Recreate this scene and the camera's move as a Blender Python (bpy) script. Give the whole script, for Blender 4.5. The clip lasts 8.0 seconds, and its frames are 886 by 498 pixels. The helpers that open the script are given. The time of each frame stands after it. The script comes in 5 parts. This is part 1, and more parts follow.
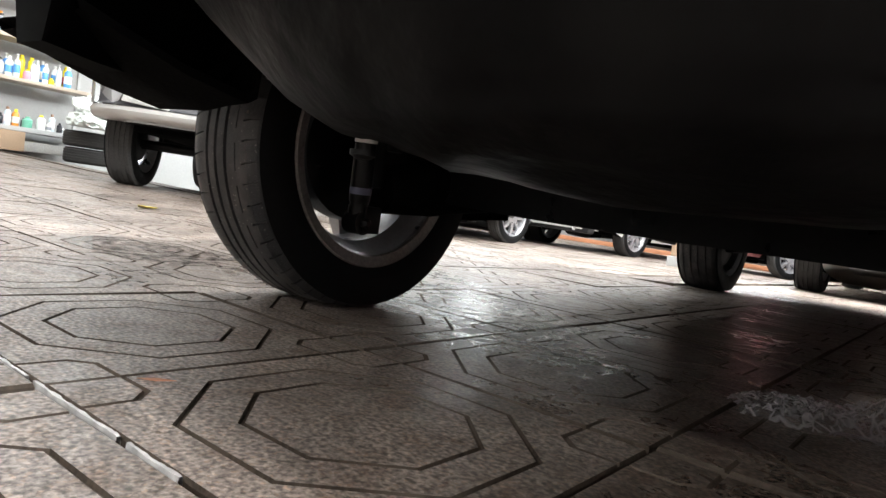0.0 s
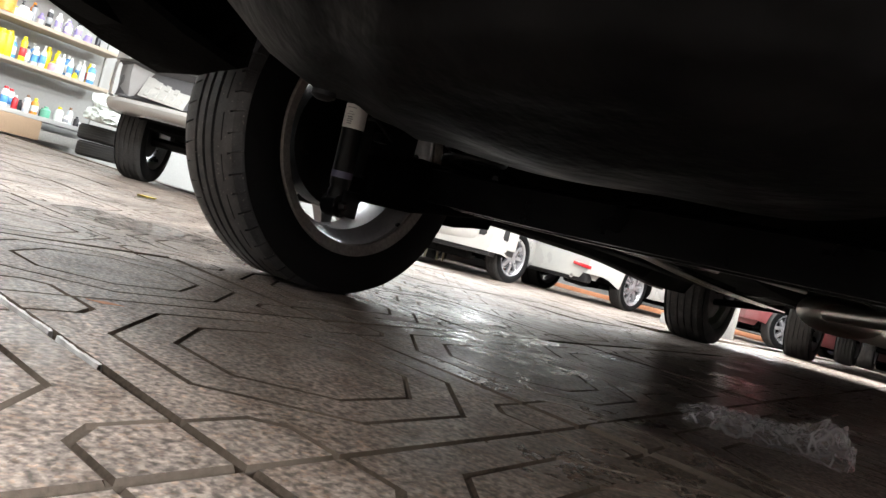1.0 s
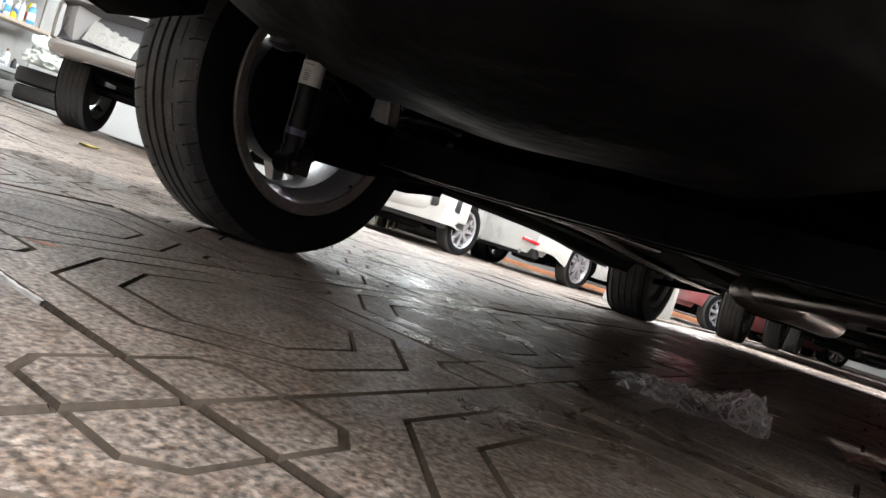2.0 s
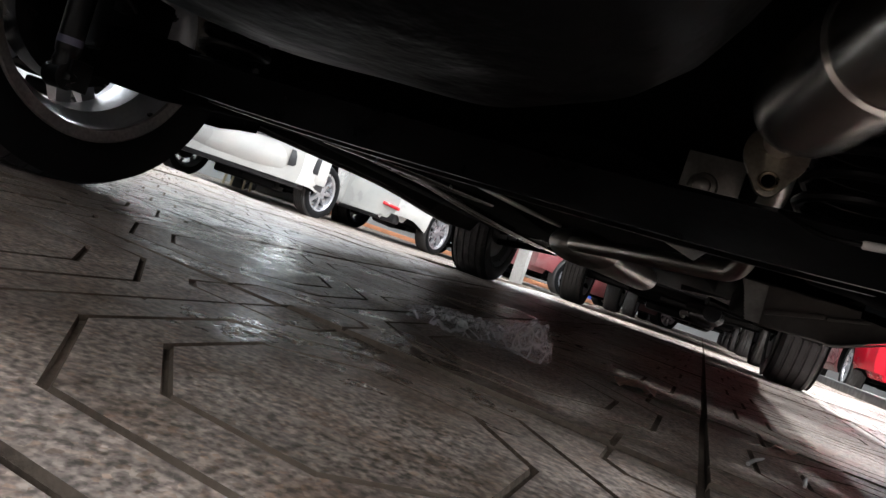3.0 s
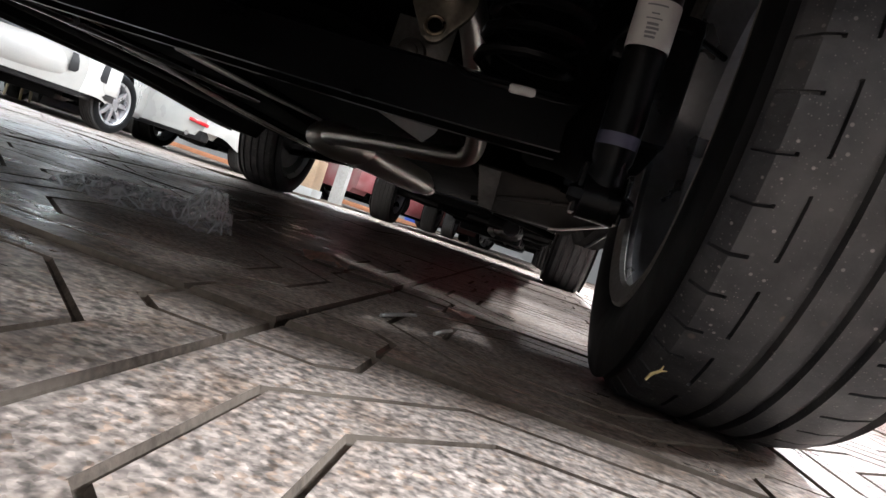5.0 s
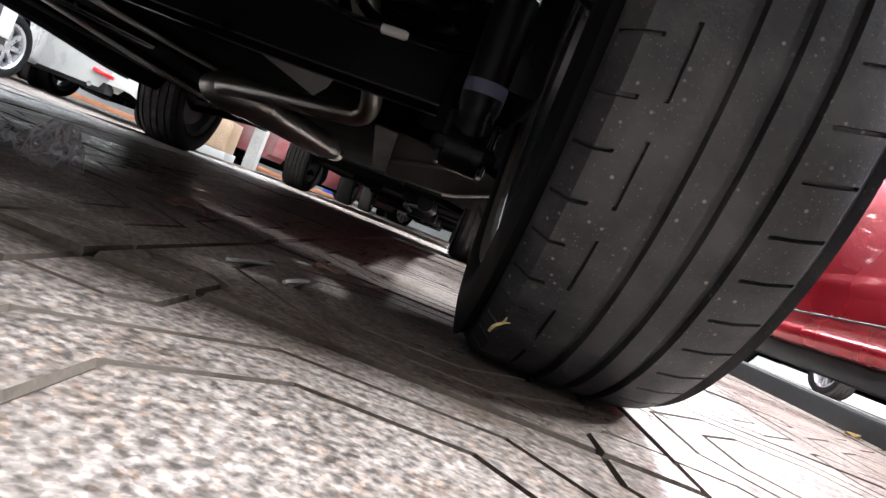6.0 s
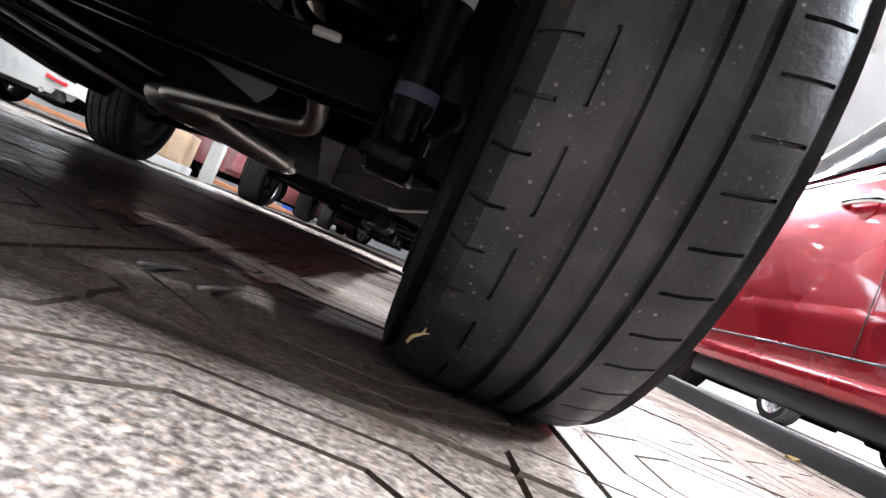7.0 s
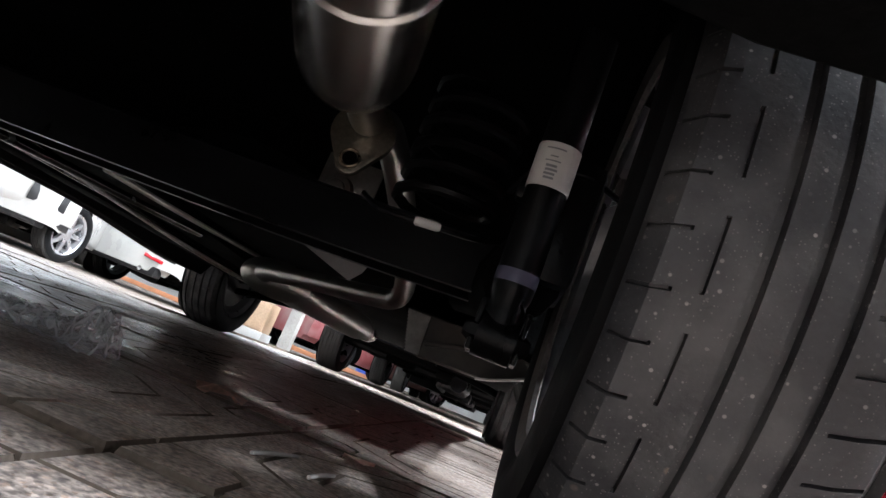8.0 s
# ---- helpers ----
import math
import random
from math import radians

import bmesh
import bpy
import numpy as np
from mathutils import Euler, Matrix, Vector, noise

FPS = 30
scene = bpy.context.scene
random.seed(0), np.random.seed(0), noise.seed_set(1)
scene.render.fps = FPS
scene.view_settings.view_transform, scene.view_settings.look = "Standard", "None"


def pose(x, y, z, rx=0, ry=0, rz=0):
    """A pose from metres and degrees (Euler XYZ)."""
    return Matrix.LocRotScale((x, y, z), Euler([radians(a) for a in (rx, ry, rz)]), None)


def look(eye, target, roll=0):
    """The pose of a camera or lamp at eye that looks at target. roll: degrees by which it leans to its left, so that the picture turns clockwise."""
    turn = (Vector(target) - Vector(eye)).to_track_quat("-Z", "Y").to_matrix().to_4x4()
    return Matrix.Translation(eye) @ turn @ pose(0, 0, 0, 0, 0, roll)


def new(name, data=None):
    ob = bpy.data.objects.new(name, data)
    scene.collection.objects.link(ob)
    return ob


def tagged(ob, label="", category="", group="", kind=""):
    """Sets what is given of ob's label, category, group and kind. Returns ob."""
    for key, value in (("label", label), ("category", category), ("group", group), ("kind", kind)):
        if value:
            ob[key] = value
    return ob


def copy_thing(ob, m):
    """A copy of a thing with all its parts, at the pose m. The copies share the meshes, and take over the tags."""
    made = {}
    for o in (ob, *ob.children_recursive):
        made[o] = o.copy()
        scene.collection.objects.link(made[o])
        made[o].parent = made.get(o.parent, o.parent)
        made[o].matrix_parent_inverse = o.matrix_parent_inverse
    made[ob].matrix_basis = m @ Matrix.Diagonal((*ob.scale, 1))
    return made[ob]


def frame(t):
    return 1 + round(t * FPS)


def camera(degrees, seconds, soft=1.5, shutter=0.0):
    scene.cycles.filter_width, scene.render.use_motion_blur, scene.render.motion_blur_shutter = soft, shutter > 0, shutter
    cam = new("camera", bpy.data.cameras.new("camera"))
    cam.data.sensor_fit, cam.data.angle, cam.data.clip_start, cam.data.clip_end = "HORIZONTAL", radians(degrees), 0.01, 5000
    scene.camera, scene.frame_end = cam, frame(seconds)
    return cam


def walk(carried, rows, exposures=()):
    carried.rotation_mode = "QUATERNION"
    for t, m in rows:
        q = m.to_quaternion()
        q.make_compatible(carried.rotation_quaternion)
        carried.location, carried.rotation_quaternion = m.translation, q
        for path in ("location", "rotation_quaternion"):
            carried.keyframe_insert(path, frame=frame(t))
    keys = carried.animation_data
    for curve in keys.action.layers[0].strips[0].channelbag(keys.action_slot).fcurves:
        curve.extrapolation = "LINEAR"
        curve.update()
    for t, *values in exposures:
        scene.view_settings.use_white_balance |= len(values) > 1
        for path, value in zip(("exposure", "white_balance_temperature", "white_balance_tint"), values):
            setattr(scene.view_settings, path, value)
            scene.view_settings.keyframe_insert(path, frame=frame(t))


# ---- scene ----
cam = camera(66.9, 8.0)
PATH = [
    (0, (0.172, -0.873, 0.204), (-1.046, 0.708, 0.081), 8.2),
    (0.5, (0.213, -0.849, 0.157), (-1.033, 0.716, 0.177), 12.0),
    (1, (0.235, -0.851, 0.139), (-1.008, 0.716, 0.129), 14.4),
    (1.2, (0.234, -0.86, 0.137), (-1.007, 0.709, 0.116), 15.1),
    (2.3, (0.263, -0.858, 0.117), (-0.756, 0.862, 0.067), 18.0),
    (2.5, (0.287, -0.819, 0.109), (-0.661, 0.941, 0.071), 18.2),
    (3, (0.326, -0.773, 0.107), (-0.428, 1.079, 0.089), 18.7),
    (3.5, (0.363, -0.731, 0.101), (-0.205, 1.187, 0.089), 19.0),
    (4, (0.405, -0.695, 0.1), (-0.001, 1.263, 0.072), 18.7),
    (4.5, (0.456, -0.676, 0.099), (0.161, 1.301, 0.043), 18.6),
    (4.7, (0.475, -0.664, 0.097), (0.195, 1.315, 0.037), 18.4),
    (6, (0.555, -0.618, 0.088), (0.562, 1.381, 0.044), 21.7),
    (6.5, (0.572, -0.61, 0.089), (0.661, 1.388, 0.078), 22.4),
    (7, (0.584, -0.6, 0.09), (0.675, 1.398, 0.147), 23.1),
    (7.5, (0.581, -0.605, 0.09), (0.508, 1.382, 0.311), 23.3),
    (8, (0.553, -0.612, 0.096), (0.276, 1.326, 0.504), 22.3),
]
walk(cam, [(t, look(eye, target, roll)) for t, eye, target, roll in PATH],
     exposures=[(0, 0.42, 6550, 10), (1.0, 0.42, 6600, 10), (2.5, 0.18, 6400, 10), (3.5, 0.12, 6150, 10), (4.5, 0.16, 6200, 10), (6.0, 0.26, 6050, 10), (7.0, 0.34, 6000, 10), (7.5, 0.42, 5950, 10), (8.0, 0.46, 6000, 10)])

# ---- light and air -------------------------------------------------------
world = bpy.data.worlds.new("world")
scene.world = world
world.use_nodes = True
wbg = world.node_tree.nodes["Background"]
wbg.inputs["Color"].default_value = (0.75, 0.82, 1.0, 1)
wbg.inputs["Strength"].default_value = 0.12


def area_lamp(name, m, sx, sy, watts, color):
    lamp = bpy.data.lights.new(name, "AREA")
    lamp.shape, lamp.size, lamp.size_y, lamp.energy, lamp.color = "RECTANGLE", sx, sy, watts, color
    ob = new(name, lamp)
    ob.matrix_world = m
    return ob


# rows of tube lamps under the roof, the one over the shop front hung lower: (x, y, z, length, watts)
LAMPS = [(-5.9, 0.9, 2.8, 2.6, 112), (-5.6, 6.5, 4.26, 3.0, 300), (-2.4, 5.0, 4.26, 3.0, 150), (-2.4, 11.0, 4.26, 3.0, 330), (1.3, 7.2, 4.26, 3.0, 460), (1.3, 1.8, 4.26, 3.0, 360), (4.9, 1.95, 4.26, 2.2, 1080), (4.6, 8.5, 4.26, 3.0, 620), (5.6, -0.1, 4.26, 1.6, 1220)]
for lx, ly, lz, ll, lw in LAMPS:
    area_lamp("tube_light", pose(lx, ly, lz), 0.25, ll, lw, (0.9, 0.97, 1.0) if lx < 0 else (0.95, 0.98, 1.0))
# unseen fill lamp added behind the camera, to brighten floor, tail and tyres
area_lamp("tube_light", pose(0.2, -5.4, 3.2), 3.0, 0.25, 85, (1.0, 0.97, 0.94))

# ---- materials -----------------------------------------------------------


def mat(name, color, rough=0.6, metal=0.0, vary=0.15, scale=6.0, grain=80.0, bump=0.15, depth=0.002,
        rvary=0.1, dirt=None, dirt_amount=0.5, dirt_scale=3.0, coat=0.0, island=0.0, spec=0.5):
    """Procedural surface: two scales of tone, fine relief, uneven gloss and a layer of dirt with edges of its own."""
    m = bpy.data.materials.new(name)
    m.use_nodes = True
    n, l = m.node_tree.nodes, m.node_tree.links
    b = n["Principled BSDF"]
    tc = n.new("ShaderNodeTexCoord")
    big, fine = n.new("ShaderNodeTexNoise"), n.new("ShaderNodeTexNoise")
    for t, s, d in ((big, scale, 4), (fine, grain, 3)):
        t.inputs["Scale"].default_value, t.inputs["Detail"].default_value = s, d
        l.new(tc.outputs["Object"], t.inputs["Vector"])
    mixn = n.new("ShaderNodeMath")
    mixn.operation = "ADD"
    l.new(big.outputs["Fac"], mixn.inputs[0])
    l.new(fine.outputs["Fac"], mixn.inputs[1])
    ramp = n.new("ShaderNodeMapRange")
    ramp.inputs["From Min"].default_value, ramp.inputs["From Max"].default_value = 0.7, 1.3
    ramp.inputs["To Min"].default_value, ramp.inputs["To Max"].default_value = 1 - vary, 1 + vary
    l.new(mixn.outputs[0], ramp.inputs["Value"])
    tone = n.new("ShaderNodeVectorMath")
    tone.operation = "SCALE"
    tone.inputs[0].default_value = color
    l.new(ramp.outputs[0], tone.inputs["Scale"])
    col = tone.outputs[0]
    if island:
        info = n.new("ShaderNodeObjectInfo")
        r2 = n.new("ShaderNodeMapRange")
        r2.inputs["To Min"].default_value, r2.inputs["To Max"].default_value = 1 - island, 1 + island
        l.new(info.outputs["Random"], r2.inputs["Value"])
        t2 = n.new("ShaderNodeVectorMath")
        t2.operation = "SCALE"
        l.new(col, t2.inputs[0])
        l.new(r2.outputs[0], t2.inputs["Scale"])
        col = t2.outputs[0]
    if dirt:
        dn = n.new("ShaderNodeTexNoise")
        dn.inputs["Scale"].default_value, dn.inputs["Detail"].default_value = dirt_scale, 8
        l.new(tc.outputs["Object"], dn.inputs["Vector"])
        dr = n.new("ShaderNodeMapRange")
        dr.inputs["From Min"].default_value, dr.inputs["From Max"].default_value = 0.45, 0.68
        dr.inputs["To Max"].default_value = dirt_amount
        l.new(dn.outputs["Fac"], dr.inputs["Value"])
        mx = n.new("ShaderNodeMix")
        mx.data_type = "RGBA"
        l.new(dr.outputs[0], mx.inputs["Factor"])
        l.new(col, mx.inputs["A"])
        mx.inputs["B"].default_value = (*dirt, 1)
        col = mx.outputs["Result"]
    l.new(col, b.inputs["Base Color"])
    rr = n.new("ShaderNodeMapRange")
    rr.inputs["From Min"].default_value, rr.inputs["From Max"].default_value = 0.3, 0.7
    rr.inputs["To Min"].default_value, rr.inputs["To Max"].default_value = max(0.02, rough - rvary), min(1, rough + rvary)
    l.new(big.outputs["Fac"], rr.inputs["Value"])
    l.new(rr.outputs[0], b.inputs["Roughness"])
    b.inputs["Metallic"].default_value = metal
    b.inputs["Coat Weight"].default_value = coat
    b.inputs["Coat Roughness"].default_value = 0.04
    b.inputs["Specular IOR Level"].default_value = spec
    if bump:
        bp = n.new("ShaderNodeBump")
        bp.inputs["Strength"].default_value, bp.inputs["Distance"].default_value = bump, depth
        l.new(mixn.outputs[0], bp.inputs["Height"])
        l.new(bp.outputs["Normal"], b.inputs["Normal"])
    return m


def glow(name, color, strength):
    m = bpy.data.materials.new(name)
    m.use_nodes = True
    b = m.node_tree.nodes["Principled BSDF"]
    b.inputs["Base Color"].default_value = (*color, 1)
    b.inputs["Emission Color"].default_value = (*color, 1)
    b.inputs["Emission Strength"].default_value = strength
    return m


def tile_material(name, base):
    """Moulded concrete paving: worn aggregate of pale, brown and dark grains, stains, and a damp sheen in patches."""
    m = mat(name, base, 0.5, vary=0.3, scale=7, grain=160, bump=0.22, depth=0.0012, rvary=0.12, island=0.12)
    n, l = m.node_tree.nodes, m.node_tree.links
    b = n["Principled BSDF"]
    col = b.inputs["Base Color"].links[0].from_socket
    geo = n.new("ShaderNodeNewGeometry")

    def noise_of(scale, detail, distortion=0.0):
        t = n.new("ShaderNodeTexNoise")
        t.inputs["Scale"].default_value, t.inputs["Detail"].default_value, t.inputs["Distortion"].default_value = scale, detail, distortion
        l.new(geo.outputs["Position"], t.inputs["Vector"])
        return t

    def ranged(socket, lo, hi, to_lo, to_hi):
        r = n.new("ShaderNodeMapRange")
        for k, v in (("From Min", lo), ("From Max", hi), ("To Min", to_lo), ("To Max", to_hi)):
            r.inputs[k].default_value = v
        l.new(socket, r.inputs["Value"])
        return r.outputs[0]

    def mixed(kind, factor, a, b_value):
        mx = n.new("ShaderNodeMix")
        mx.data_type, mx.blend_type = "RGBA", kind
        l.new(factor, mx.inputs["Factor"])
        l.new(a, mx.inputs["A"])
        mx.inputs["B"].default_value = (*b_value, 1)
        return mx.outputs["Result"]

    # grains of the aggregate, each with a tone of its own
    cell = n.new("ShaderNodeTexVoronoi")
    cell.inputs["Scale"].default_value, cell.inputs["Randomness"].default_value = 330, 1.0
    l.new(geo.outputs["Position"], cell.inputs["Vector"])
    sep = n.new("ShaderNodeSeparateColor")
    l.new(cell.outputs["Color"], sep.inputs[0])
    tone = n.new("ShaderNodeMath")
    tone.operation = "MULTIPLY"
    l.new(ranged(sep.outputs[0], 0.0, 1.0, 0.72, 1.3), tone.inputs[0])
    l.new(ranged(noise_of(180, 2.2).outputs["Fac"], 0.34, 0.64, 0.38, 1.5), tone.inputs[1])
    sc = n.new("ShaderNodeVectorMath")
    sc.operation = "SCALE"
    l.new(col, sc.inputs[0])
    l.new(tone.outputs[0], sc.inputs["Scale"])
    grains = mixed("MULTIPLY", ranged(sep.outputs[1], 0.8, 0.95, 0.0, 0.4), sc.outputs[0], (1.15, 0.82, 0.55))
    # soil rubbed into the surface, then dark oily and damp patches
    soil = mixed("MULTIPLY", ranged(noise_of(19, 5, 0.4).outputs["Fac"], 0.5, 0.68, 0.0, 0.8), grains, (0.62, 0.54, 0.47))
    stain = noise_of(2.3, 6, 0.6).outputs["Fac"]
    damp = ranged(stain, 0.45, 0.62, 0.0, 1.0)
    # water that has run under the tail of the car; its darkening also paints shade there
    spot = n.new("ShaderNodeVectorMath")
    spot.operation = "DISTANCE"
    spot.inputs[1].default_value = (-0.38, 0.32, 0.0)
    l.new(geo.outputs["Position"], spot.inputs[0])
    edge = n.new("ShaderNodeMath")
    edge.operation = "MULTIPLY_ADD"
    l.new(stain, edge.inputs[0])
    edge.inputs[1].default_value = -1.6
    l.new(spot.outputs["Value"], edge.inputs[2])
    wet = ranged(edge.outputs[0], 0.0, -0.3, 0.0, 1.0)
    dark = mixed("MULTIPLY", damp, soil, (0.58, 0.56, 0.54))
    # the wet multiply darkens for water and for the shade under the car
    l.new(mixed("MULTIPLY", wet, dark, (0.78, 0.76, 0.74)), b.inputs["Base Color"])
    worn = ranged(noise_of(26, 4, 0.8).outputs["Fac"], 0.35, 0.68, -0.1, 0.16)
    add = n.new("ShaderNodeMath")
    l.new(ranged(damp, 0.0, 1.0, 0.5, 0.34), add.inputs[0])
    l.new(worn, add.inputs[1])
    sheen = n.new("ShaderNodeMath")
    sheen.operation = "MULTIPLY"
    l.new(add.outputs[0], sheen.inputs[0])
    l.new(ranged(wet, 0.0, 1.0, 1.0, 0.72), sheen.inputs[1])
    l.new(sheen.outputs[0], b.inputs["Roughness"])
    b.inputs["Specular IOR Level"].default_value = 0.5
    # trowelled unevenness under the fine grain breaks up what the damp floor mirrors
    uneven = n.new("ShaderNodeBump")
    uneven.inputs["Strength"].default_value, uneven.inputs["Distance"].default_value = 0.7, 0.0022
    l.new(noise_of(34, 3, 0.5).outputs["Fac"], uneven.inputs["Height"])
    fine = next(k for k in n if k.type == "BUMP" and k != uneven)
    l.new(uneven.outputs["Normal"], fine.inputs["Normal"])
    return m


M_TILE = tile_material("paving_concrete", (0.292, 0.247, 0.217))
M_JOINT = mat("joint_sand", (0.085, 0.068, 0.055), 0.95, spec=0.1, vary=0.4, scale=12, grain=200, bump=0.5, dirt=(0.20, 0.166, 0.136), dirt_amount=0.85, dirt_scale=4.5)
M_RUBBER = mat("tyre_rubber", (0.025, 0.025, 0.028), 0.5, vary=0.25, scale=18, grain=220, bump=0.35, depth=0.001, dirt=(0.085, 0.083, 0.082), dirt_amount=0.6, dirt_scale=22)


def add_specks(m, scale, share, color):
    """Grit and dust spots stuck to a surface."""
    n, l = m.node_tree.nodes, m.node_tree.links
    b = n["Principled BSDF"]
    col = b.inputs["Base Color"].links[0].from_socket
    tc = n.new("ShaderNodeTexCoord")
    v = n.new("ShaderNodeTexVoronoi")
    v.inputs["Scale"].default_value = scale
    l.new(tc.outputs["Object"], v.inputs["Vector"])
    sep = n.new("ShaderNodeSeparateColor")
    l.new(v.outputs["Color"], sep.inputs[0])
    pick = n.new("ShaderNodeMath")
    pick.operation = "GREATER_THAN"
    pick.inputs[1].default_value = 1 - share
    l.new(sep.outputs[0], pick.inputs[0])
    size = n.new("ShaderNodeMapRange")
    size.inputs["From Min"].default_value, size.inputs["From Max"].default_value = 0.32, 0.2
    l.new(v.outputs["Distance"], size.inputs["Value"])
    f = n.new("ShaderNodeMath")
    f.operation = "MULTIPLY"
    l.new(pick.outputs[0], f.inputs[0])
    l.new(size.outputs[0], f.inputs[1])
    f2 = n.new("ShaderNodeMath")
    f2.operation = "MULTIPLY"
    l.new(f.outputs[0], f2.inputs[0])
    l.new(sep.outputs[1], f2.inputs[1])
    mx = n.new("ShaderNodeMix")
    mx.data_type = "RGBA"
    mx.inputs["B"].default_value = (*color, 1)
    l.new(f2.outputs[0], mx.inputs["Factor"])
    l.new(col, mx.inputs["A"])
    l.new(mx.outputs["Result"], b.inputs["Base Color"])


add_specks(M_RUBBER, 230, 0.10, (0.27, 0.255, 0.24))
add_specks(M_RUBBER, 520, 0.34, (0.14, 0.134, 0.128))
add_specks(M_RUBBER, 95, 0.035, (0.15, 0.12, 0.09))
# sidewalls blacker than the tread: the shade under the arches, put into the colour
M_SIDEWALL = mat("shade_dark_sidewall_rubber", (0.0045, 0.0045, 0.0048), 0.6, vary=0.2, scale=14, grain=140, bump=0.2, depth=0.001, spec=0.1)
M_RUBBER_FAR = mat("old_tyre_rubber", (0.045, 0.044, 0.043), 0.75, vary=0.25, scale=9, grain=90)
M_ALLOY = mat("silver_painted_alloy", (0.50, 0.50, 0.52), 0.32, 0.85, vary=0.1, scale=14, grain=120, bump=0.03)
M_RIMLIP = mat("brake_dusted_rim_edge", (0.46, 0.41, 0.38), 0.4, 0.7, vary=0.2, scale=20, grain=160, bump=0.15)
# inner rim lip darkened in colour because that edge sits in shade
M_LIPSHADE = mat("shade_dark_rim_lip", (0.19, 0.172, 0.16), 0.5, 0.5, vary=0.3, scale=20, grain=160, bump=0.1)
# chassis parts painted darker than black paint, for the shade they hang in
M_BLACKPAINT = mat("shade_dark_chassis_paint", (0.0035, 0.0035, 0.004), 0.35, spec=0.14, vary=0.3, scale=9, grain=110, bump=0.2, dirt=(0.008, 0.0075, 0.007), dirt_amount=0.35, dirt_scale=7)
# black plastic with the deep shade under the car put into its colour
M_PLASTIC = mat("textured_shade_dark_plastic", (0.0018, 0.0018, 0.0018), 0.92, vary=0.3, scale=5, grain=180, bump=0.35, dirt=(0.004, 0.0038, 0.0035), dirt_amount=0.6, dirt_scale=6, spec=0.04)
# stamped well coloured almost black to stand in for shade under the tail
M_WELL = mat("stamped_shade_dark_underbody", (0.0028, 0.0028, 0.0031), 0.5, vary=0.4, scale=9, grain=26, bump=0.5, depth=0.008, rvary=0.14, dirt=(0.006, 0.006, 0.006), dirt_amount=0.7, dirt_scale=11, spec=0.055)
# underseal near black, its base colour carrying the shade below the floor
M_FLOORPAN = mat("shade_dark_underseal", (0.0025, 0.0025, 0.0025), 0.92, spec=0.03, vary=0.35, scale=6, grain=120, bump=0.5, depth=0.003)
M_STEEL = mat("exhaust_steel", (0.66, 0.63, 0.59), 0.24, 1.0, vary=0.06, scale=14, grain=260, bump=0.02, rvary=0.03)
M_SHIELD = mat("aluminium_heat_shield", (0.04, 0.037, 0.034), 0.55, 0.4, vary=0.3, scale=10, grain=60, bump=0.3, dirt=(0.075, 0.064, 0.054), dirt_amount=0.6, dirt_scale=9)
M_SIDEPLATE = mat("scuffed_grey_plate", (0.17, 0.165, 0.155), 0.5, 0.4, vary=0.25, scale=18, grain=90, bump=0.3, dirt=(0.06, 0.055, 0.05), dirt_amount=0.6, dirt_scale=20)
M_LABEL = mat("white_paper_label", (0.58, 0.565, 0.54), 0.6, vary=0.08, bump=0.05)
M_INK = mat("label_ink", (0.2, 0.2, 0.21), 0.6)
M_BLUE = mat("blue_paint_mark", (0.085, 0.083, 0.135), 0.6)
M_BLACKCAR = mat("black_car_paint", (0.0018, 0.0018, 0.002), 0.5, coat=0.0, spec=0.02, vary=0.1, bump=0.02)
M_WHITECAR = mat("white_car_paint", (0.39, 0.387, 0.372), 0.3, coat=1.0, vary=0.04, scale=2, bump=0.0, dirt=(0.6, 0.57, 0.52), dirt_amount=0.4, dirt_scale=2)
M_REDCAR = mat("red_metallic_paint", (0.34, 0.002, 0.012), 0.26, 0.6, coat=0.7, vary=0.08, scale=2, grain=400, bump=0.0)
M_FADEDRED = mat("faded_red_paint", (0.17, 0.04, 0.043), 0.5, vary=0.12, scale=3, bump=0.0, dirt=(0.2, 0.16, 0.15), dirt_amount=0.6, dirt_scale=3)
M_GREYCAR = mat("grey_car_paint", (0.12, 0.125, 0.13), 0.3, 0.4, coat=1.0, vary=0.08, bump=0.0)
M_GLASS = mat("dark_car_glass", (0.012, 0.016, 0.018), 0.05, vary=0.1, bump=0.0, rvary=0.02, spec=0.7)
M_CHROME = mat("chrome", (0.8, 0.8, 0.82), 0.08, 1.0, vary=0.03, bump=0.0, rvary=0.02)
M_REDLENS = mat("red_reflector_lens", (0.55, 0.012, 0.02), 0.15, vary=0.1, scale=40, bump=0.0, coat=1.0)
M_WALL = mat("painted_plaster", (0.42, 0.425, 0.42), 0.8, vary=0.06, scale=1.2, grain=40, bump=0.1, dirt=(0.32, 0.31, 0.29), dirt_amount=0.4, dirt_scale=0.9)
M_WALLWHITE = mat("fresh_white_paint", (0.8, 0.8, 0.79), 0.7, vary=0.05, scale=1.2, grain=40, bump=0.08)
M_CEIL = mat("roof_sheet", (0.55, 0.56, 0.56), 0.6, vary=0.08, scale=1)
M_WOOD = mat("shelf_board", (0.4, 0.33, 0.26), 0.6, vary=0.15, scale=5, grain=60)
M_KERB = mat("kerb_concrete", (0.36, 0.35, 0.33), 0.8, vary=0.2, scale=4, grain=70, bump=0.3)
M_STEELRAIL = mat("dark_kerb_rail", (0.022, 0.022, 0.023), 0.4, vary=0.3, scale=9, grain=70)
M_SILVER = mat("silver_trunk_paint", (0.42, 0.42, 0.42), 0.35, 0.3, coat=0.6, vary=0.05, bump=0.0)
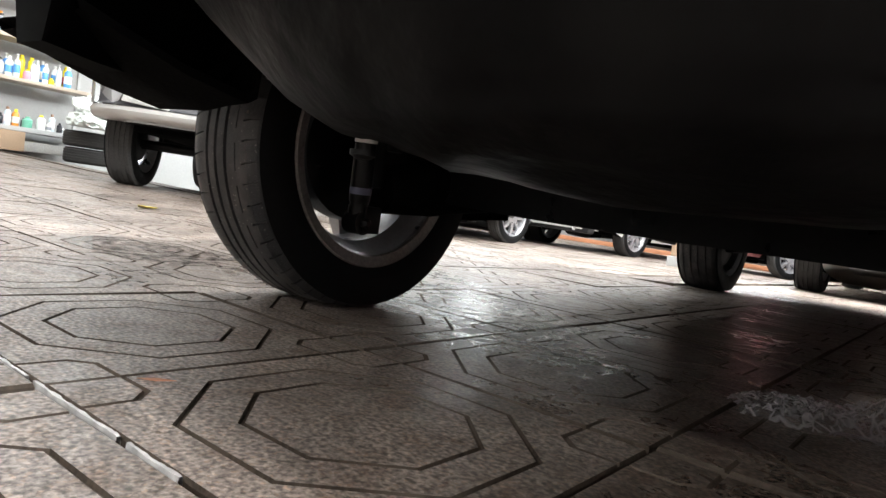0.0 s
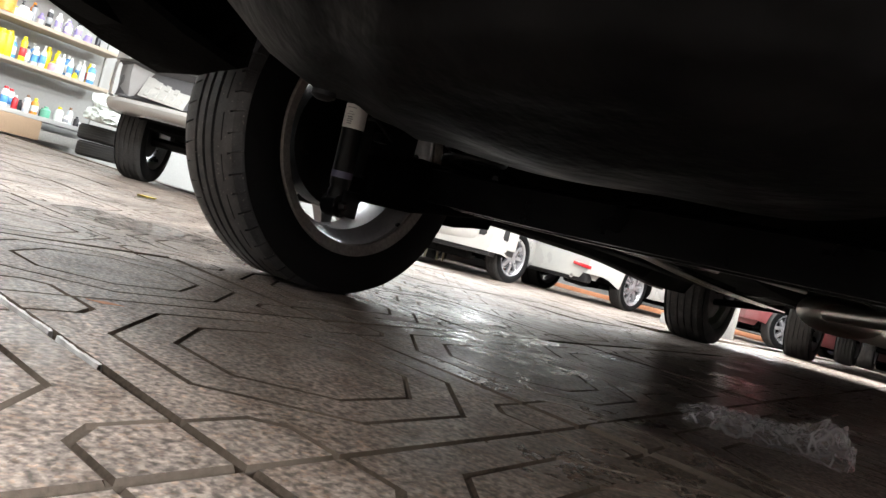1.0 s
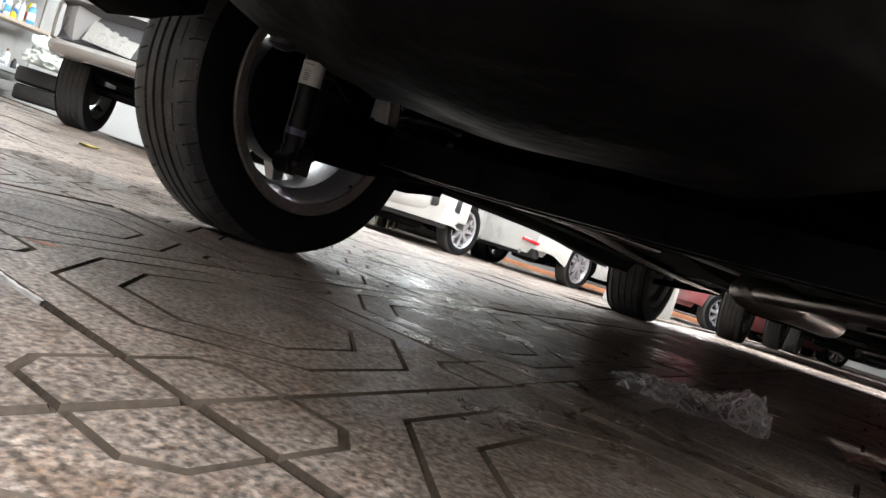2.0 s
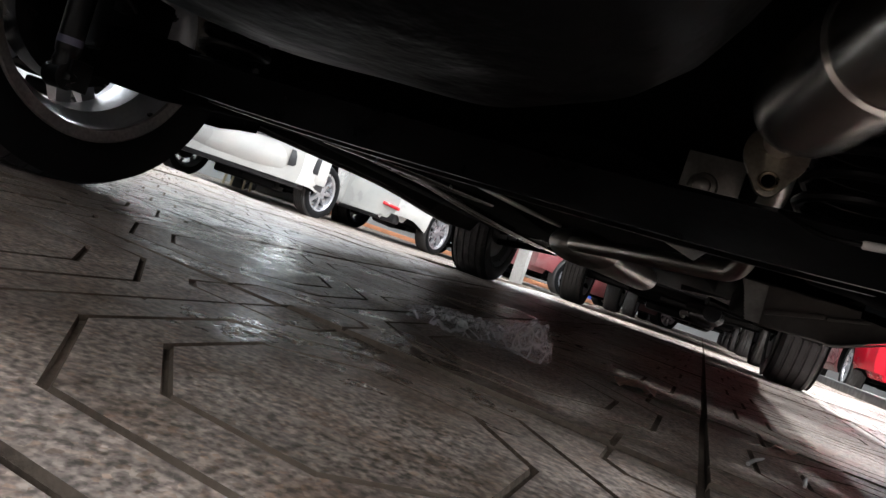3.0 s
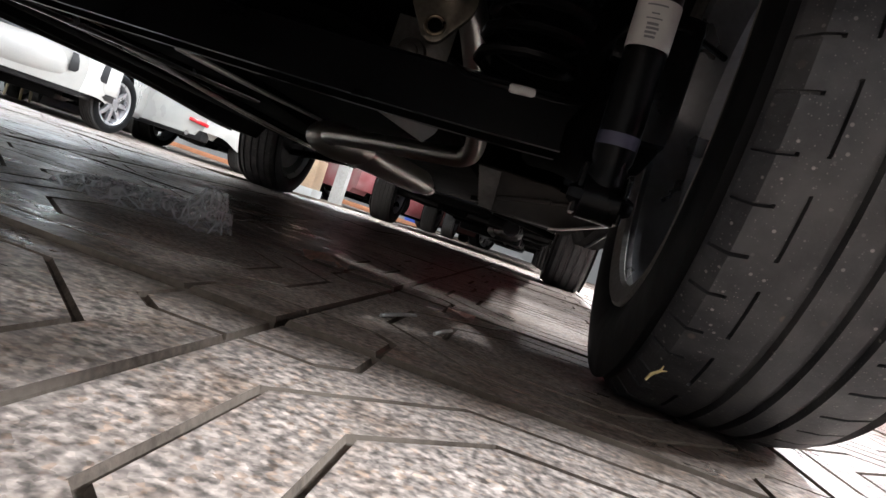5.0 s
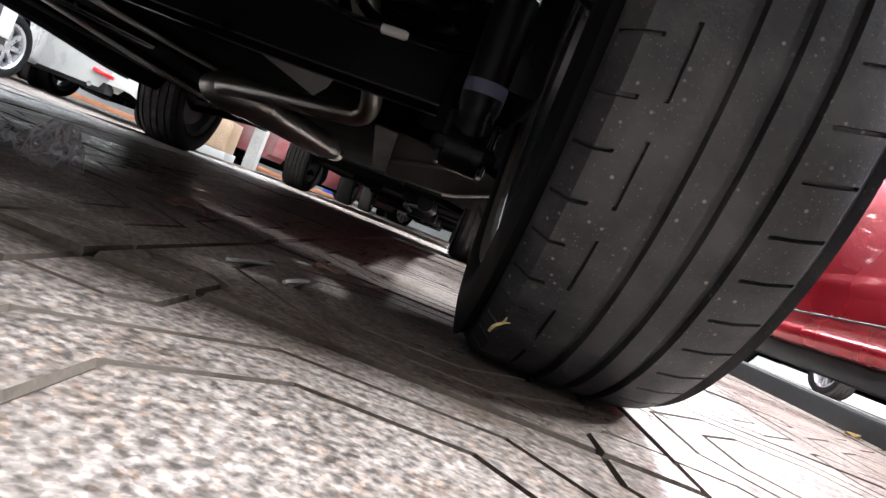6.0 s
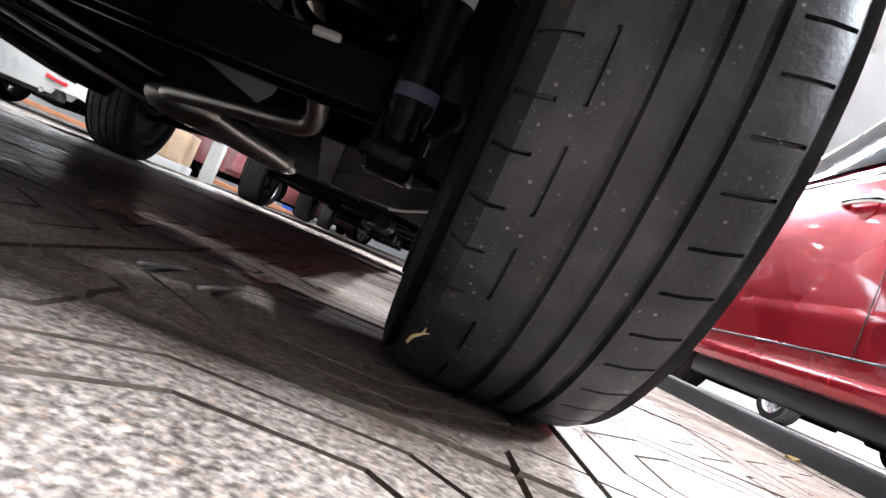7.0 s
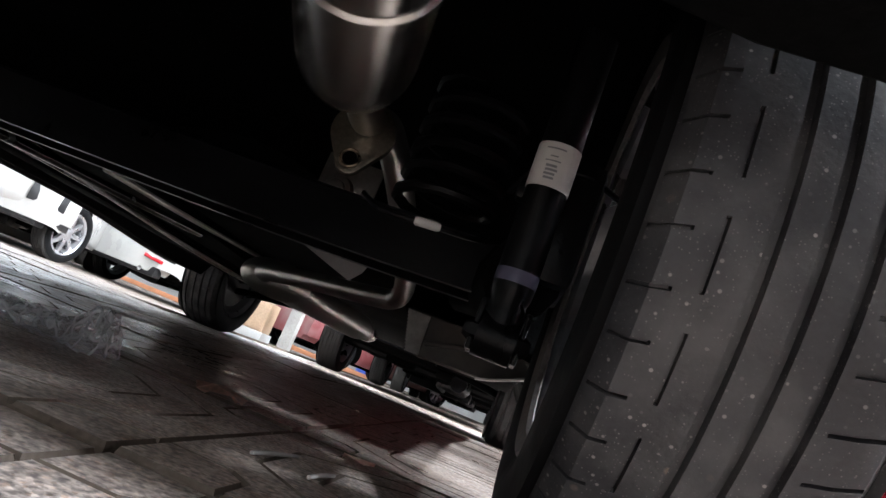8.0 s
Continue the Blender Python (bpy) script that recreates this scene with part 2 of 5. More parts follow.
M_CAN = mat("aluminised_steel", (0.60, 0.57, 0.53), 0.34, 1.0, vary=0.05, scale=10, grain=300, bump=0.0, rvary=0.02)
M_DULL = mat("dull_bracket_steel", (0.30, 0.285, 0.265), 0.38, 0.85, vary=0.15, scale=20, grain=160, bump=0.05)
M_BLACKPIPE = mat("gloss_black_pipe", (0.02, 0.02, 0.021), 0.2, vary=0.2, scale=9, grain=60, bump=0.2, spec=0.6)
M_FLANGE = mat("dull_bronze_steel", (0.17, 0.15, 0.12), 0.42, 0.85, vary=0.25, scale=30, grain=200, bump=0.08)
M_ZINC = mat("bright_zinc", (0.8, 0.79, 0.78), 0.4, 0.6, vary=0.06, scale=20, grain=200, bump=0.02)
M_BRONZE = mat("yellowed_zinc", (0.15, 0.12, 0.085), 0.35, 0.9, vary=0.2, scale=30, grain=200, bump=0.05)
M_LED = glow("led_tube", (0.95, 0.98, 1.0), 12)

# ---- mesh helpers --------------------------------------------------------


def link_mesh(name, bm, material, parent=None, smooth=40, label=""):
    me = bpy.data.meshes.new(name)
    bm.normal_update()
    bm.to_mesh(me)
    bm.free()
    for mm in material if isinstance(material, (list, tuple)) else [material]:
        me.materials.append(mm)
    if smooth:
        me.shade_smooth()
        me.set_sharp_from_angle(angle=radians(smooth))
    ob = new(name, me)
    ob.parent = parent
    if label:
        tagged(ob, label)
    return ob


def part(name, bm, material, parent, label="", smooth=40):
    return link_mesh(name, bm, material, parent, smooth, label)


def thing(name, m, label, category, group="", kind=""):
    ob = new(name)
    ob.empty_display_size = 0.1
    ob.matrix_world = m
    return tagged(ob, label, category, group, kind)


def box(bm, cx, cy, cz, sx, sy, sz, bevel=0.0, m=None, seg=2):
    r = bmesh.ops.create_cube(bm, size=1)
    vs = r["verts"]
    bmesh.ops.transform(bm, matrix=Matrix.LocRotScale((cx, cy, cz), None, (sx, sy, sz)), verts=vs)
    if bevel:
        es = list({e for v in vs for e in v.link_edges})
        res = bmesh.ops.bevel(bm, geom=es, offset=bevel, segments=seg, affect="EDGES", profile=0.6)
        vs = list({v for f in res["faces"] for v in f.verts} | {v for v in vs if v.is_valid})
    if m is not None:
        bmesh.ops.transform(bm, matrix=m, verts=vs)
    return bm


def grid_surface(bm, rows, close_u=False, close_v=False, flip=False):
    """A sheet of quads through rows of points."""
    vs = [[bm.verts.new(p) for p in row] for row in rows]
    nu, nv = len(vs), len(vs[0])
    for i in range(nu if close_u else nu - 1):
        for j in range(nv if close_v else nv - 1):
            q = [vs[i][j], vs[(i + 1) % nu][j], vs[(i + 1) % nu][(j + 1) % nv], vs[i][(j + 1) % nv]]
            if flip:
                q.reverse()
            bm.faces.new(q)
    return vs


def lathe_x(bm, profile, seg=48, closed=True):
    """Turns a profile of (x, radius) round the x axis."""
    rows = [[(x, r * math.cos(a), r * math.sin(a)) for x, r in profile] for a in (2 * math.pi * k / seg for k in range(seg))]
    grid_surface(bm, rows, close_u=True, close_v=closed)
    return bm


def spin(bm, profile, m, seg=32):
    """Turns a profile of (height, radius) round z, ends closed, then places it by m."""
    rows = [[m @ Vector((r * math.cos(a), r * math.sin(a), h)) for a in (2 * math.pi * k / seg for k in range(seg))] for h, r in profile]
    vs = grid_surface(bm, rows, close_v=True, flip=True)
    bm.faces.new(vs[0][::-1])
    bm.faces.new(vs[-1])
    return bm


def smooth_path(points, step=8):
    pts = [Vector(p) for p in points]
    out = []
    for i in range(len(pts) - 1):
        p0, p1, p2, p3 = pts[max(i - 1, 0)], pts[i], pts[i + 1], pts[min(i + 2, len(pts) - 1)]
        for k in range(step):
            t = k / step
            out.append(0.5 * (2 * p1 + (p2 - p0) * t + (2 * p0 - 5 * p1 + 4 * p2 - p3) * t * t + (3 * p1 - p0 - 3 * p2 + p3) * t ** 3))
    return out + [pts[-1]]


def tube(bm, points, radius, seg=12, step=8, ends=True, flat=1.0):
    """A round pipe along a smooth path; radius may be a list, one for each given point."""
    path = smooth_path(points, step)
    n = len(path)
    rad = [radius] * n if not isinstance(radius, (list, tuple)) else list(np.interp(np.linspace(0, len(points) - 1, n), range(len(points)), radius))
    up = Vector((0.13, 0.21, 0.97))
    rows = []
    for i, p in enumerate(path):
        d = (path[min(i + 1, n - 1)] - path[max(i - 1, 0)]).normalized()
        u = (up - d * up.dot(d)).normalized()
        v = d.cross(u)
        up = u
        rows.append([p + (u * math.cos(a) * flat + v * math.sin(a)) * rad[i] for a in (2 * math.pi * k / seg for k in range(seg))])
    vs = grid_surface(bm, rows, close_v=True)
    if ends:
        bm.faces.new(vs[0])
        bm.faces.new(vs[-1][::-1])
    return bm


def aim(p, q):
    """Pose at p with z towards q."""
    return Matrix.Translation(p) @ (Vector(q) - Vector(p)).to_track_quat("Z", "Y").to_matrix().to_4x4()


def smoothstep(t):
    t = min(1.0, max(0.0, t))
    return t * t * (3 - 2 * t)


def ground_z(x, y):
    """Height of the ground: level by the car, a lower lane ahead on its left, a slight fall ahead and a rise to the shelves."""
    left = smoothstep((-1.22 - x) / 0.06)
    lane = -0.10 * left * smoothstep((y - 2.32) / 0.08)
    ahead = -0.006 * max(0.0, y - 2.8) * (1 - left)
    rise = 0.02 * max(0.0, -1.8 - x) * (1 - smoothstep((y - 2.0) / 0.6))
    return lane + ahead + rise

# ---- wheels --------------------------------------------------------------


def tyre_mesh(bm, R, w, bead, flat_at, pitches=40, fine=True):
    """A tyre on the x axis (outer side +x): sidewalls, three grooves, shoulder sipes and slits cut into the tread."""
    tw = 0.86 * w
    if fine:
        fs = [0, .012, .016, .08, .14, .146, .19, .228, .232, .241, .245, .30, .366, .374, .406, .414, .46, .521, .529, .561, .569, .62,
              .666, .674, .706, .714, .755, .760, .85, .945, .95, 1]
        ph = [0, .015, .11, .116, .146, .152, .30, .45, .60, .63, .636, .66, .667, .675, .80, .92]
    else:
        fs = [0, .1, .19, .2, .25, .26, .39, .4, .45, .46, .58, .59, .64, .65, .79, .8, .85, .86, .93, 1]
        ph = [0, .5]
    side = [(-0.5 * w * 0.80, bead), (-0.5 * w * 0.93, bead + 0.012), (-0.5 * w * 1.0, bead + 0.42 * (R - bead)), (-0.5 * w * 0.985, bead + 0.66 * (R - bead)),
            (-0.5 * w * 0.94, bead + 0.86 * (R - bead))]
    rows = []
    for k in range(pitches):
        for p in ph:
            row = []
            th = 2 * math.pi * (k + p) / pitches
            for x, r in side:
                row.append((x, r, th))
            for f in fs:
                d = 0.0
                if fine:
                    if .373 < f < .407 or .528 < f < .562 or .673 < f < .707:
                        d = 0.006
                    elif (.115 < p < .147 or .635 < p < .668) and (.015 < f < .141 or .759 < f < .946):
                        d = 0.0045
                    elif .231 < f < .242 and .014 < p < .661:
                        d = 0.004
                else:
                    if .195 < f < .255 or .395 < f < .455 or .585 < f < .645 or .795 < f < .855:
                        d = 0.006
                c = abs(2 * f - 1)
                row.append(((f - 0.5) * tw, R - 0.004 * c * c - 0.014 * max(0, (c - 0.8) / 0.2) ** 2 - d, th - (0.12 * (f - 0.5) if fine else 0)))
            for x, r in reversed(side):
                row.append((-x * (0.965 if fine else 1), r, th))
            pts = []
            for x, r, a in row:
                y, z = r * math.sin(a), -r * math.cos(a)
                if z < -flat_at:
                    x *= 1 + 0.25 * (-flat_at - z) / 0.01 * 0.12
                    z = -flat_at + 0.0006 * math.sin(40 * y)
                pts.append((x, y, z))
            rows.append(pts)
    grid_surface(bm, rows, close_u=True, flip=True)
    nv = len(rows[0])
    bm.faces.ensure_lookup_table()
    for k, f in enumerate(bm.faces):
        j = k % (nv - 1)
        # sidewall faces take the shade-darkened rubber
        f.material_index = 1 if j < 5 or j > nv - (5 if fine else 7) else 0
    return bm


def rim_mesh(bm, bead, w, spokes=5, twin=True, hub=0.062):
    """Cast wheel: barrel, flanges, spokes on the outer side, hub and cap."""
    h = 0.5 * w * 0.86
    prof = [(-h - 0.004, bead + 0.008), (-h, bead + 0.010), (-h + 0.006, bead + 0.004), (-h + 0.009, bead - 0.006), (-h + 0.03, bead - 0.010), (-h + 0.045, bead - 0.026),
            (0.02, bead - 0.030), (h - 0.035, bead - 0.016), (h - 0.008, bead - 0.010), (h - 0.002, bead + 0.004), (h, bead + 0.010), (h + 0.004, bead + 0.008),
            (h - 0.004, bead - 0.014), (h - 0.03, bead - 0.024), (0.02, bead - 0.038), (-h + 0.047, bead - 0.034), (-h + 0.03, bead - 0.018), (-h + 0.010, bead - 0.012)]
    lathe_x(bm, prof, 64)
    for k in range(spokes):
        for s in ((-0.16, 0.16) if twin else (0.0,)):
            a = 2 * math.pi * k / spokes + s
            m = Matrix.Rotation(a, 4, "X")
            r0, r1 = hub * 0.7, bead - 0.012
            rows = []
            for t in np.linspace(0, 1, 6):
                r = r0 + (r1 - r0) * t
                hw = 0.017 - 0.006 * t if twin else 0.026 - 0.008 * t
                xo, xi = h - 0.020 + 0.010 * math.sin(math.pi * t), h - 0.052 + 0.016 * t
                rows.append([m @ Vector((xo, -hw, r)), m @ Vector((xo + 0.004, 0, r)), m @ Vector((xo, hw, r)), m @ Vector((xi, hw * 1.15, r)), m @ Vector((xi, -hw * 1.15, r))])
            vs = grid_surface(bm, rows, close_v=True)
            bm.faces.new(vs[0])
            bm.faces.new(vs[-1][::-1])
    spin(bm, [(h - 0.06, hub * 1.25), (h - 0.03, hub * 1.25), (h - 0.014, hub), (h - 0.010, hub * 0.55), (h - 0.004, hub * 0.5), (h - 0.002, hub * 0.1)], pose(0, 0, 0, 0, 90, 0), 32)
    bmesh.ops.recalc_face_normals(bm, faces=bm.faces)
    return bm


def wheel(parent, m, R, w, bead, flat_at, fine=False, name="wheel", rubber=None, rim_mat=None, spokes=5, twin=True, drum=True, cache={}):
    """A wheel under a car: tyre > rim > brake drum as pieces of it."""
    key = (R, w, bead, flat_at, fine, spokes, twin, str(rim_mat))
    if key not in cache:
        t, r = bmesh.new(), bmesh.new()
        tyre_mesh(t, R, w, bead, flat_at, 27 if fine else 60, fine)
        rim_mesh(r, bead, w, spokes, twin)
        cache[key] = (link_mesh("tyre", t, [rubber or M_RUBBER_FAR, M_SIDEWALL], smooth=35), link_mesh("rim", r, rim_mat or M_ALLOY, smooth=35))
        first = True
    else:
        first = False
    holder = new(name)
    holder.empty_display_size = 0.05
    holder.parent = parent
    holder.matrix_local = m
    for ob in cache[key]:
        o = ob if first else new(ob.name.split(".")[0], ob.data)
        o.parent = holder
    if fine:
        d = bmesh.new()
        h = 0.5 * w * 0.86
        lathe_x(d, [(-h - 0.008, bead + 0.006), (-h - 0.006, bead + 0.009), (-h - 0.001, bead + 0.009), (-h + 0.004, bead - 0.010), (-h + 0.002, bead - 0.013), (-h - 0.003, bead - 0.011)], 64)
        part("rim_lip", d, M_LIPSHADE, holder)
    if drum:
        d = bmesh.new()
        rd, dx = (0.122, 0.018) if fine else (0.131, 0.0)
        lathe_x(d, [(dx - 0.045, 0.01), (dx - 0.045, 0.085), (dx - 0.035, rd), (dx - 0.005, rd + 0.004), (dx + 0.01, rd), (dx + 0.01, 0.01)], 40)
        part("brake_drum", d, M_BLACKPAINT, holder)
    return holder


# ---- car bodies ----------------------------------------------------------

STYLES = {
    "hatch": dict(
        s=[0, .02, .06, .14, .24, .5, .62, .72, .80, .92, .98, 1],
        w=[.78, .90, .97, 1, 1, 1, 1, 1, .99, .95, .86, .74],
        belt=[.50, .57, .61, .64, .64, .62, .61, .60, .59, .54, .47, .42],
        top=[.52, .64, .78, .95, 1, 1, .97, .81, .65, .57, .48, .43],
        topw=[.76, .76, .74, .73, .73, .73, .73, .76, .86, .84, .75, .62]),
    "sedan": dict(
        s=[0, .02, .06, .16, .22, .34, .45, .58, .68, .78, .92, .98, 1],
        w=[.78, .90, .97, 1, 1, 1, 1, 1, 1, .99, .95, .86, .74],
        belt=[.52, .60, .63, .65, .65, .645, .635, .625, .615, .60, .54, .47, .42],
        top=[.54, .66, .70, .73, .80, .97, 1, .99, .84, .66, .57, .48, .43],
        topw=[.76, .80, .80, .80, .76, .72, .72, .72, .75, .86, .84, .75, .62]),
}


def body_loft(style, L, W, H, tail, low, inner, inner_tail=None, rise=0.0, kick=0.12, n=72):
    """Stations of half sections of a car body. tail: y of the rear end; low: height of the sills; inner: height of the floor."""
    st = STYLES[style]
    ss = np.linspace(0, 1, n) ** 1.0
    ss = 0.5 - 0.5 * np.cos(math.pi * ss) * (0.55 + 0.45 * np.abs(np.cos(math.pi * ss)))
    ss = np.sort(np.clip(ss, 0, 1))
    ss[0], ss[-1] = 0, 1
    vals = {}
    for k in ("w", "belt", "top", "topw"):
        v = np.interp(np.linspace(-0.02, 1.02, 400), st["s"], st[k])
        ker = np.exp(-0.5 * (np.arange(-9, 10) / 4.0) ** 2)
        v = np.convolve(np.pad(v, 9, mode="edge"), ker / ker.sum(), "valid")
        vals[k] = np.interp(ss, np.linspace(-0.02, 1.02, 400), v)
    out = []
    for i, s in enumerate(ss):
        hw = 0.5 * W * vals["w"][i]
        y = tail + L * s
        lo = low + kick * smoothstep((0.16 - s) / 0.12) + 0.05 * smoothstep((s - 0.86) / 0.1) + rise * smoothstep((1.9 - y) / 0.8)
        zi = inner if inner_tail is None else inner + (inner_tail - inner) * smoothstep((0.34 - s) / 0.08)
        belt, top, tw = vals["belt"][i] * H, vals["top"][i] * H, 0.5 * W * vals["topw"][i] * vals["w"][i]
        belt = max(belt, lo + 0.2)
        top = max(top, belt + 0.015)
        mid = 0.5 * (lo + belt)
        pr = [(0, zi), (0.80 * hw, zi), (0.86 * hw, lo), (0.96 * hw, lo)]
        sidep = [(0.985 * hw, lo + 0.05), (hw, lo + 0.15), (0.998 * hw, mid + 0.06), (0.985 * hw, belt - 0.06), (0.955 * hw, belt), (tw, top - 0.045 * smoothstep((top - belt) / 0.2) - 0.008), (0.75 * tw, top - 0.006), (0, top)]
        pts = [Vector((a, 0, b)) for a, b in sidep]
        pr += [(p.x, p.z) for p in smooth_path(pts, 3)]
        out.append((y, pr, belt, top, hw, tw))
    return out


def car_body(parent, style, L, W, H, tail, low, inner, wheels, R, paint, inner_tail=None, glass=True, rise=0.0, kick=0.12):
    """The painted shell with wheel openings cut through, and its windows."""
    st = body_loft(style, L, W, H, tail, low, inner, inner_tail, rise, kick)
    bm = bmesh.new()
    rows = []
    for y, pr, *_ in st:
        right = [(x, y, z) for x, z in pr]
        left = [(-x, y, z) for x, z in pr[-2:0:-1]]
        rows.append(right + left)
    vs = grid_surface(bm, rows, close_v=True)
    bm.faces.new(vs[0])
    bm.faces.new(vs[-1][::-1])
    bmesh.ops.recalc_face_normals(bm, faces=bm.faces)
    body = link_mesh("body", bm, [paint, M_PLASTIC], parent, 35)
    cut = bmesh.new()
    for wx, wy, wz in wheels:
        r = bmesh.ops.create_cone(cut, cap_ends=True, segments=48, radius1=R + 0.055, radius2=R + 0.055, depth=0.36)
        bmesh.ops.transform(cut, matrix=Matrix.Translation((wx + math.copysign(0.06, wx), wy, wz + 0.02)) @ Matrix.Rotation(math.pi / 2, 4, "Y"), verts=r["verts"])
    cutter = link_mesh("cutter", cut, M_PLASTIC, parent, 0)
    mod = body.modifiers.new("arches", "BOOLEAN")
    mod.object, mod.operation, mod.solver = cutter, "DIFFERENCE", "EXACT"
    dg = bpy.context.evaluated_depsgraph_get()
    me = bpy.data.meshes.new_from_object(body.evaluated_get(dg))
    body.modifiers.remove(mod)
    body.data = me
    bpy.data.objects.remove(cutter)
    for p in me.polygons:
        c = p.center
        near = min(math.hypot(c.y - wy, c.z - wz - 0.02) for _, wy, wz in wheels)
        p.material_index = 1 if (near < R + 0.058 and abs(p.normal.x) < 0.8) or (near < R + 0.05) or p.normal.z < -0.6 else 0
    me.shade_smooth()
    me.set_sharp_from_angle(angle=radians(32))
    if glass:
        for sgn in (1, -1):
            g = bmesh.new()
            run = [q for q in st if q[3] - q[2] > 0.13 * H]
            cut_at = run[int(len(run) * 0.52)][0]
            for lo_y, hi_y in ((-9, cut_at - 0.03), (cut_at + 0.03, 99)):
                rws = []
                for y, pr, belt, top, hw, tw in run:
                    if lo_y < y < hi_y:
                        a, b = Vector((0.955 * hw, y, belt)), Vector((tw, y, top - 0.05))
                        o = Vector((0.005, 0, 0.003))
                        rws.append([Vector((sgn * q.x, q.y, q.z)) for q in (a.lerp(b, t) + o + Vector((0.018 * math.sin(math.pi * t), 0, 0.01 * math.sin(math.pi * t))) for t in (0.08, 0.35, 0.65, 0.92))])
                if len(rws) > 1:
                    grid_surface(g, rws, flip=sgn < 0)
            part("window", g, M_GLASS, parent)
        for front in (True, False):
            g = bmesh.new()
            run = [q for q in st if (q[0] > tail + 0.5 * L) == front and 0.012 * H < (q[3] - q[2])]
            run = [q for q in run if q[3] < 0.97 * H and q[3] - q[2] > 0.06 * H]
            if len(run) > 1:
                grid_surface(g, [[Vector((x * tw * 0.9, y, top - 0.006 * x * x + 0.006)) for x in (-1, -.75, -.4, 0, .4, .75, 1)] for y, pr, belt, top, hw, tw in run])
                part("windscreen" if front else "rear_window", g, M_GLASS, parent)
    return body, st


def section_at(st, y, frac):
    """A point on the body's right side at a station, frac of the way from sill to belt line."""
    q = min(st, key=lambda r: abs(r[0] - y))
    pts = q[1][4:4 + 13]
    i = frac * 12
    k = min(int(i), 11)
    a, b = pts[k], pts[k + 1]
    return Vector((a[0] + (b[0] - a[0]) * (i - k), q[0], a[1] + (b[1] - a[1]) * (i - k)))


def parked_car(name, m, label, style, paint, L, W, H, wb, front_over, R, tyre_w, bead, spokes=5, twin=True, low=0.19, steer=0):
    """A whole parked car; local origin on the ground under the middle of the rear axle, nose towards +y."""
    ob = thing(name, m, label, "car", "parked cars")
    tail = -(L - wb - front_over)
    tr = 0.5 * W - 0.5 * tyre_w - 0.035
    ws = [(sx * tr, yy, R - 0.006) for yy in (0, wb) for sx in (1, -1)]
    body, st = car_body(ob, style, L, W, H, tail, low, low + 0.05, ws, R, paint)
    for sx, yy, z in ws:
        wheel(ob, pose(sx, yy, z, 0, 0, (0 if sx > 0 else 180) + (steer if yy else 0)) @ pose(0, 0, 0, random.uniform(0, 70)), R, tyre_w, bead, R - 0.006, spokes=spokes, twin=twin)
    # floor pan, exhaust, axle and sump seen below the sills
    u = bmesh.new()
    box(u, 0, 0.5 * wb, low + 0.045, 2 * tr - tyre_w - 0.02, L * 0.86, 0.07, 0.02)
    for bx, by, bl in ((-0.2, 0.3, 0.7), (0.25, -0.35, 0.4), (0.2, 1.0, 0.9), (-0.3, wb - 0.3, 0.5)):
        box(u, bx, by, low - 0.01, 0.24, bl, 0.06, 0.02)
    part("floor_pan", u, M_FLOORPAN, ob)
    u = bmesh.new()
    tube(u, [(-tr, 0, R - 0.02), (0, 0.03, R - 0.03), (tr, 0, R - 0.02)], 0.035, 8, 3)
    part("axle", u, M_BLACKPAINT, ob)
    u = bmesh.new()
    box(u, 0, wb - 0.05, 0.22, 0.7, 0.5, 0.12, 0.03)
    part("sump", u, M_BLACKPAINT, ob)
    u = bmesh.new()
    tube(u, [(0.3, tail + 0.12, 0.25), (0.32, tail + 0.5, 0.23), (0.1, 0.5, 0.22), (0.05, wb - 0.4, 0.2)], [0.06, 0.06, 0.025, 0.025], 10, 5)
    part("exhaust", u, M_BLACKPAINT, ob)
    return ob, st


# ---- the dark hatchback that the camera looks under ----------------------

CAR_X = -0.039
WB, HALF_TRACK, TYRE_R, TYRE_W, BEAD, AXLE_Z = 2.39, 0.719, 0.284, 0.19, 0.194, 0.279
hatch = thing("hatchback_car", pose(CAR_X, 0.012, 0), "black hatchback parked on patterned paving, seen from below its tail", "car")
main_wheels = [(sx * HALF_TRACK, yy, AXLE_Z) for yy in (0, WB) for sx in (1, -1)]
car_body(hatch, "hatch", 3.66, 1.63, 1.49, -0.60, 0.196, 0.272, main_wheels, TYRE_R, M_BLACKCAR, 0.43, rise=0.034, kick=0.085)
for sx, yy, zz in main_wheels:
    spinr = {(1, 0): -3.8, (-1, 0): 8}.get((1 if sx > 0 else -1, yy), 30)
    wheel(hatch, pose(sx, yy, zz, spinr, -0.8 if sx > 0 and not yy else 0, 0 if sx > 0 else 180), TYRE_R, TYRE_W, BEAD, AXLE_Z, fine=yy == 0, rubber=M_RUBBER)

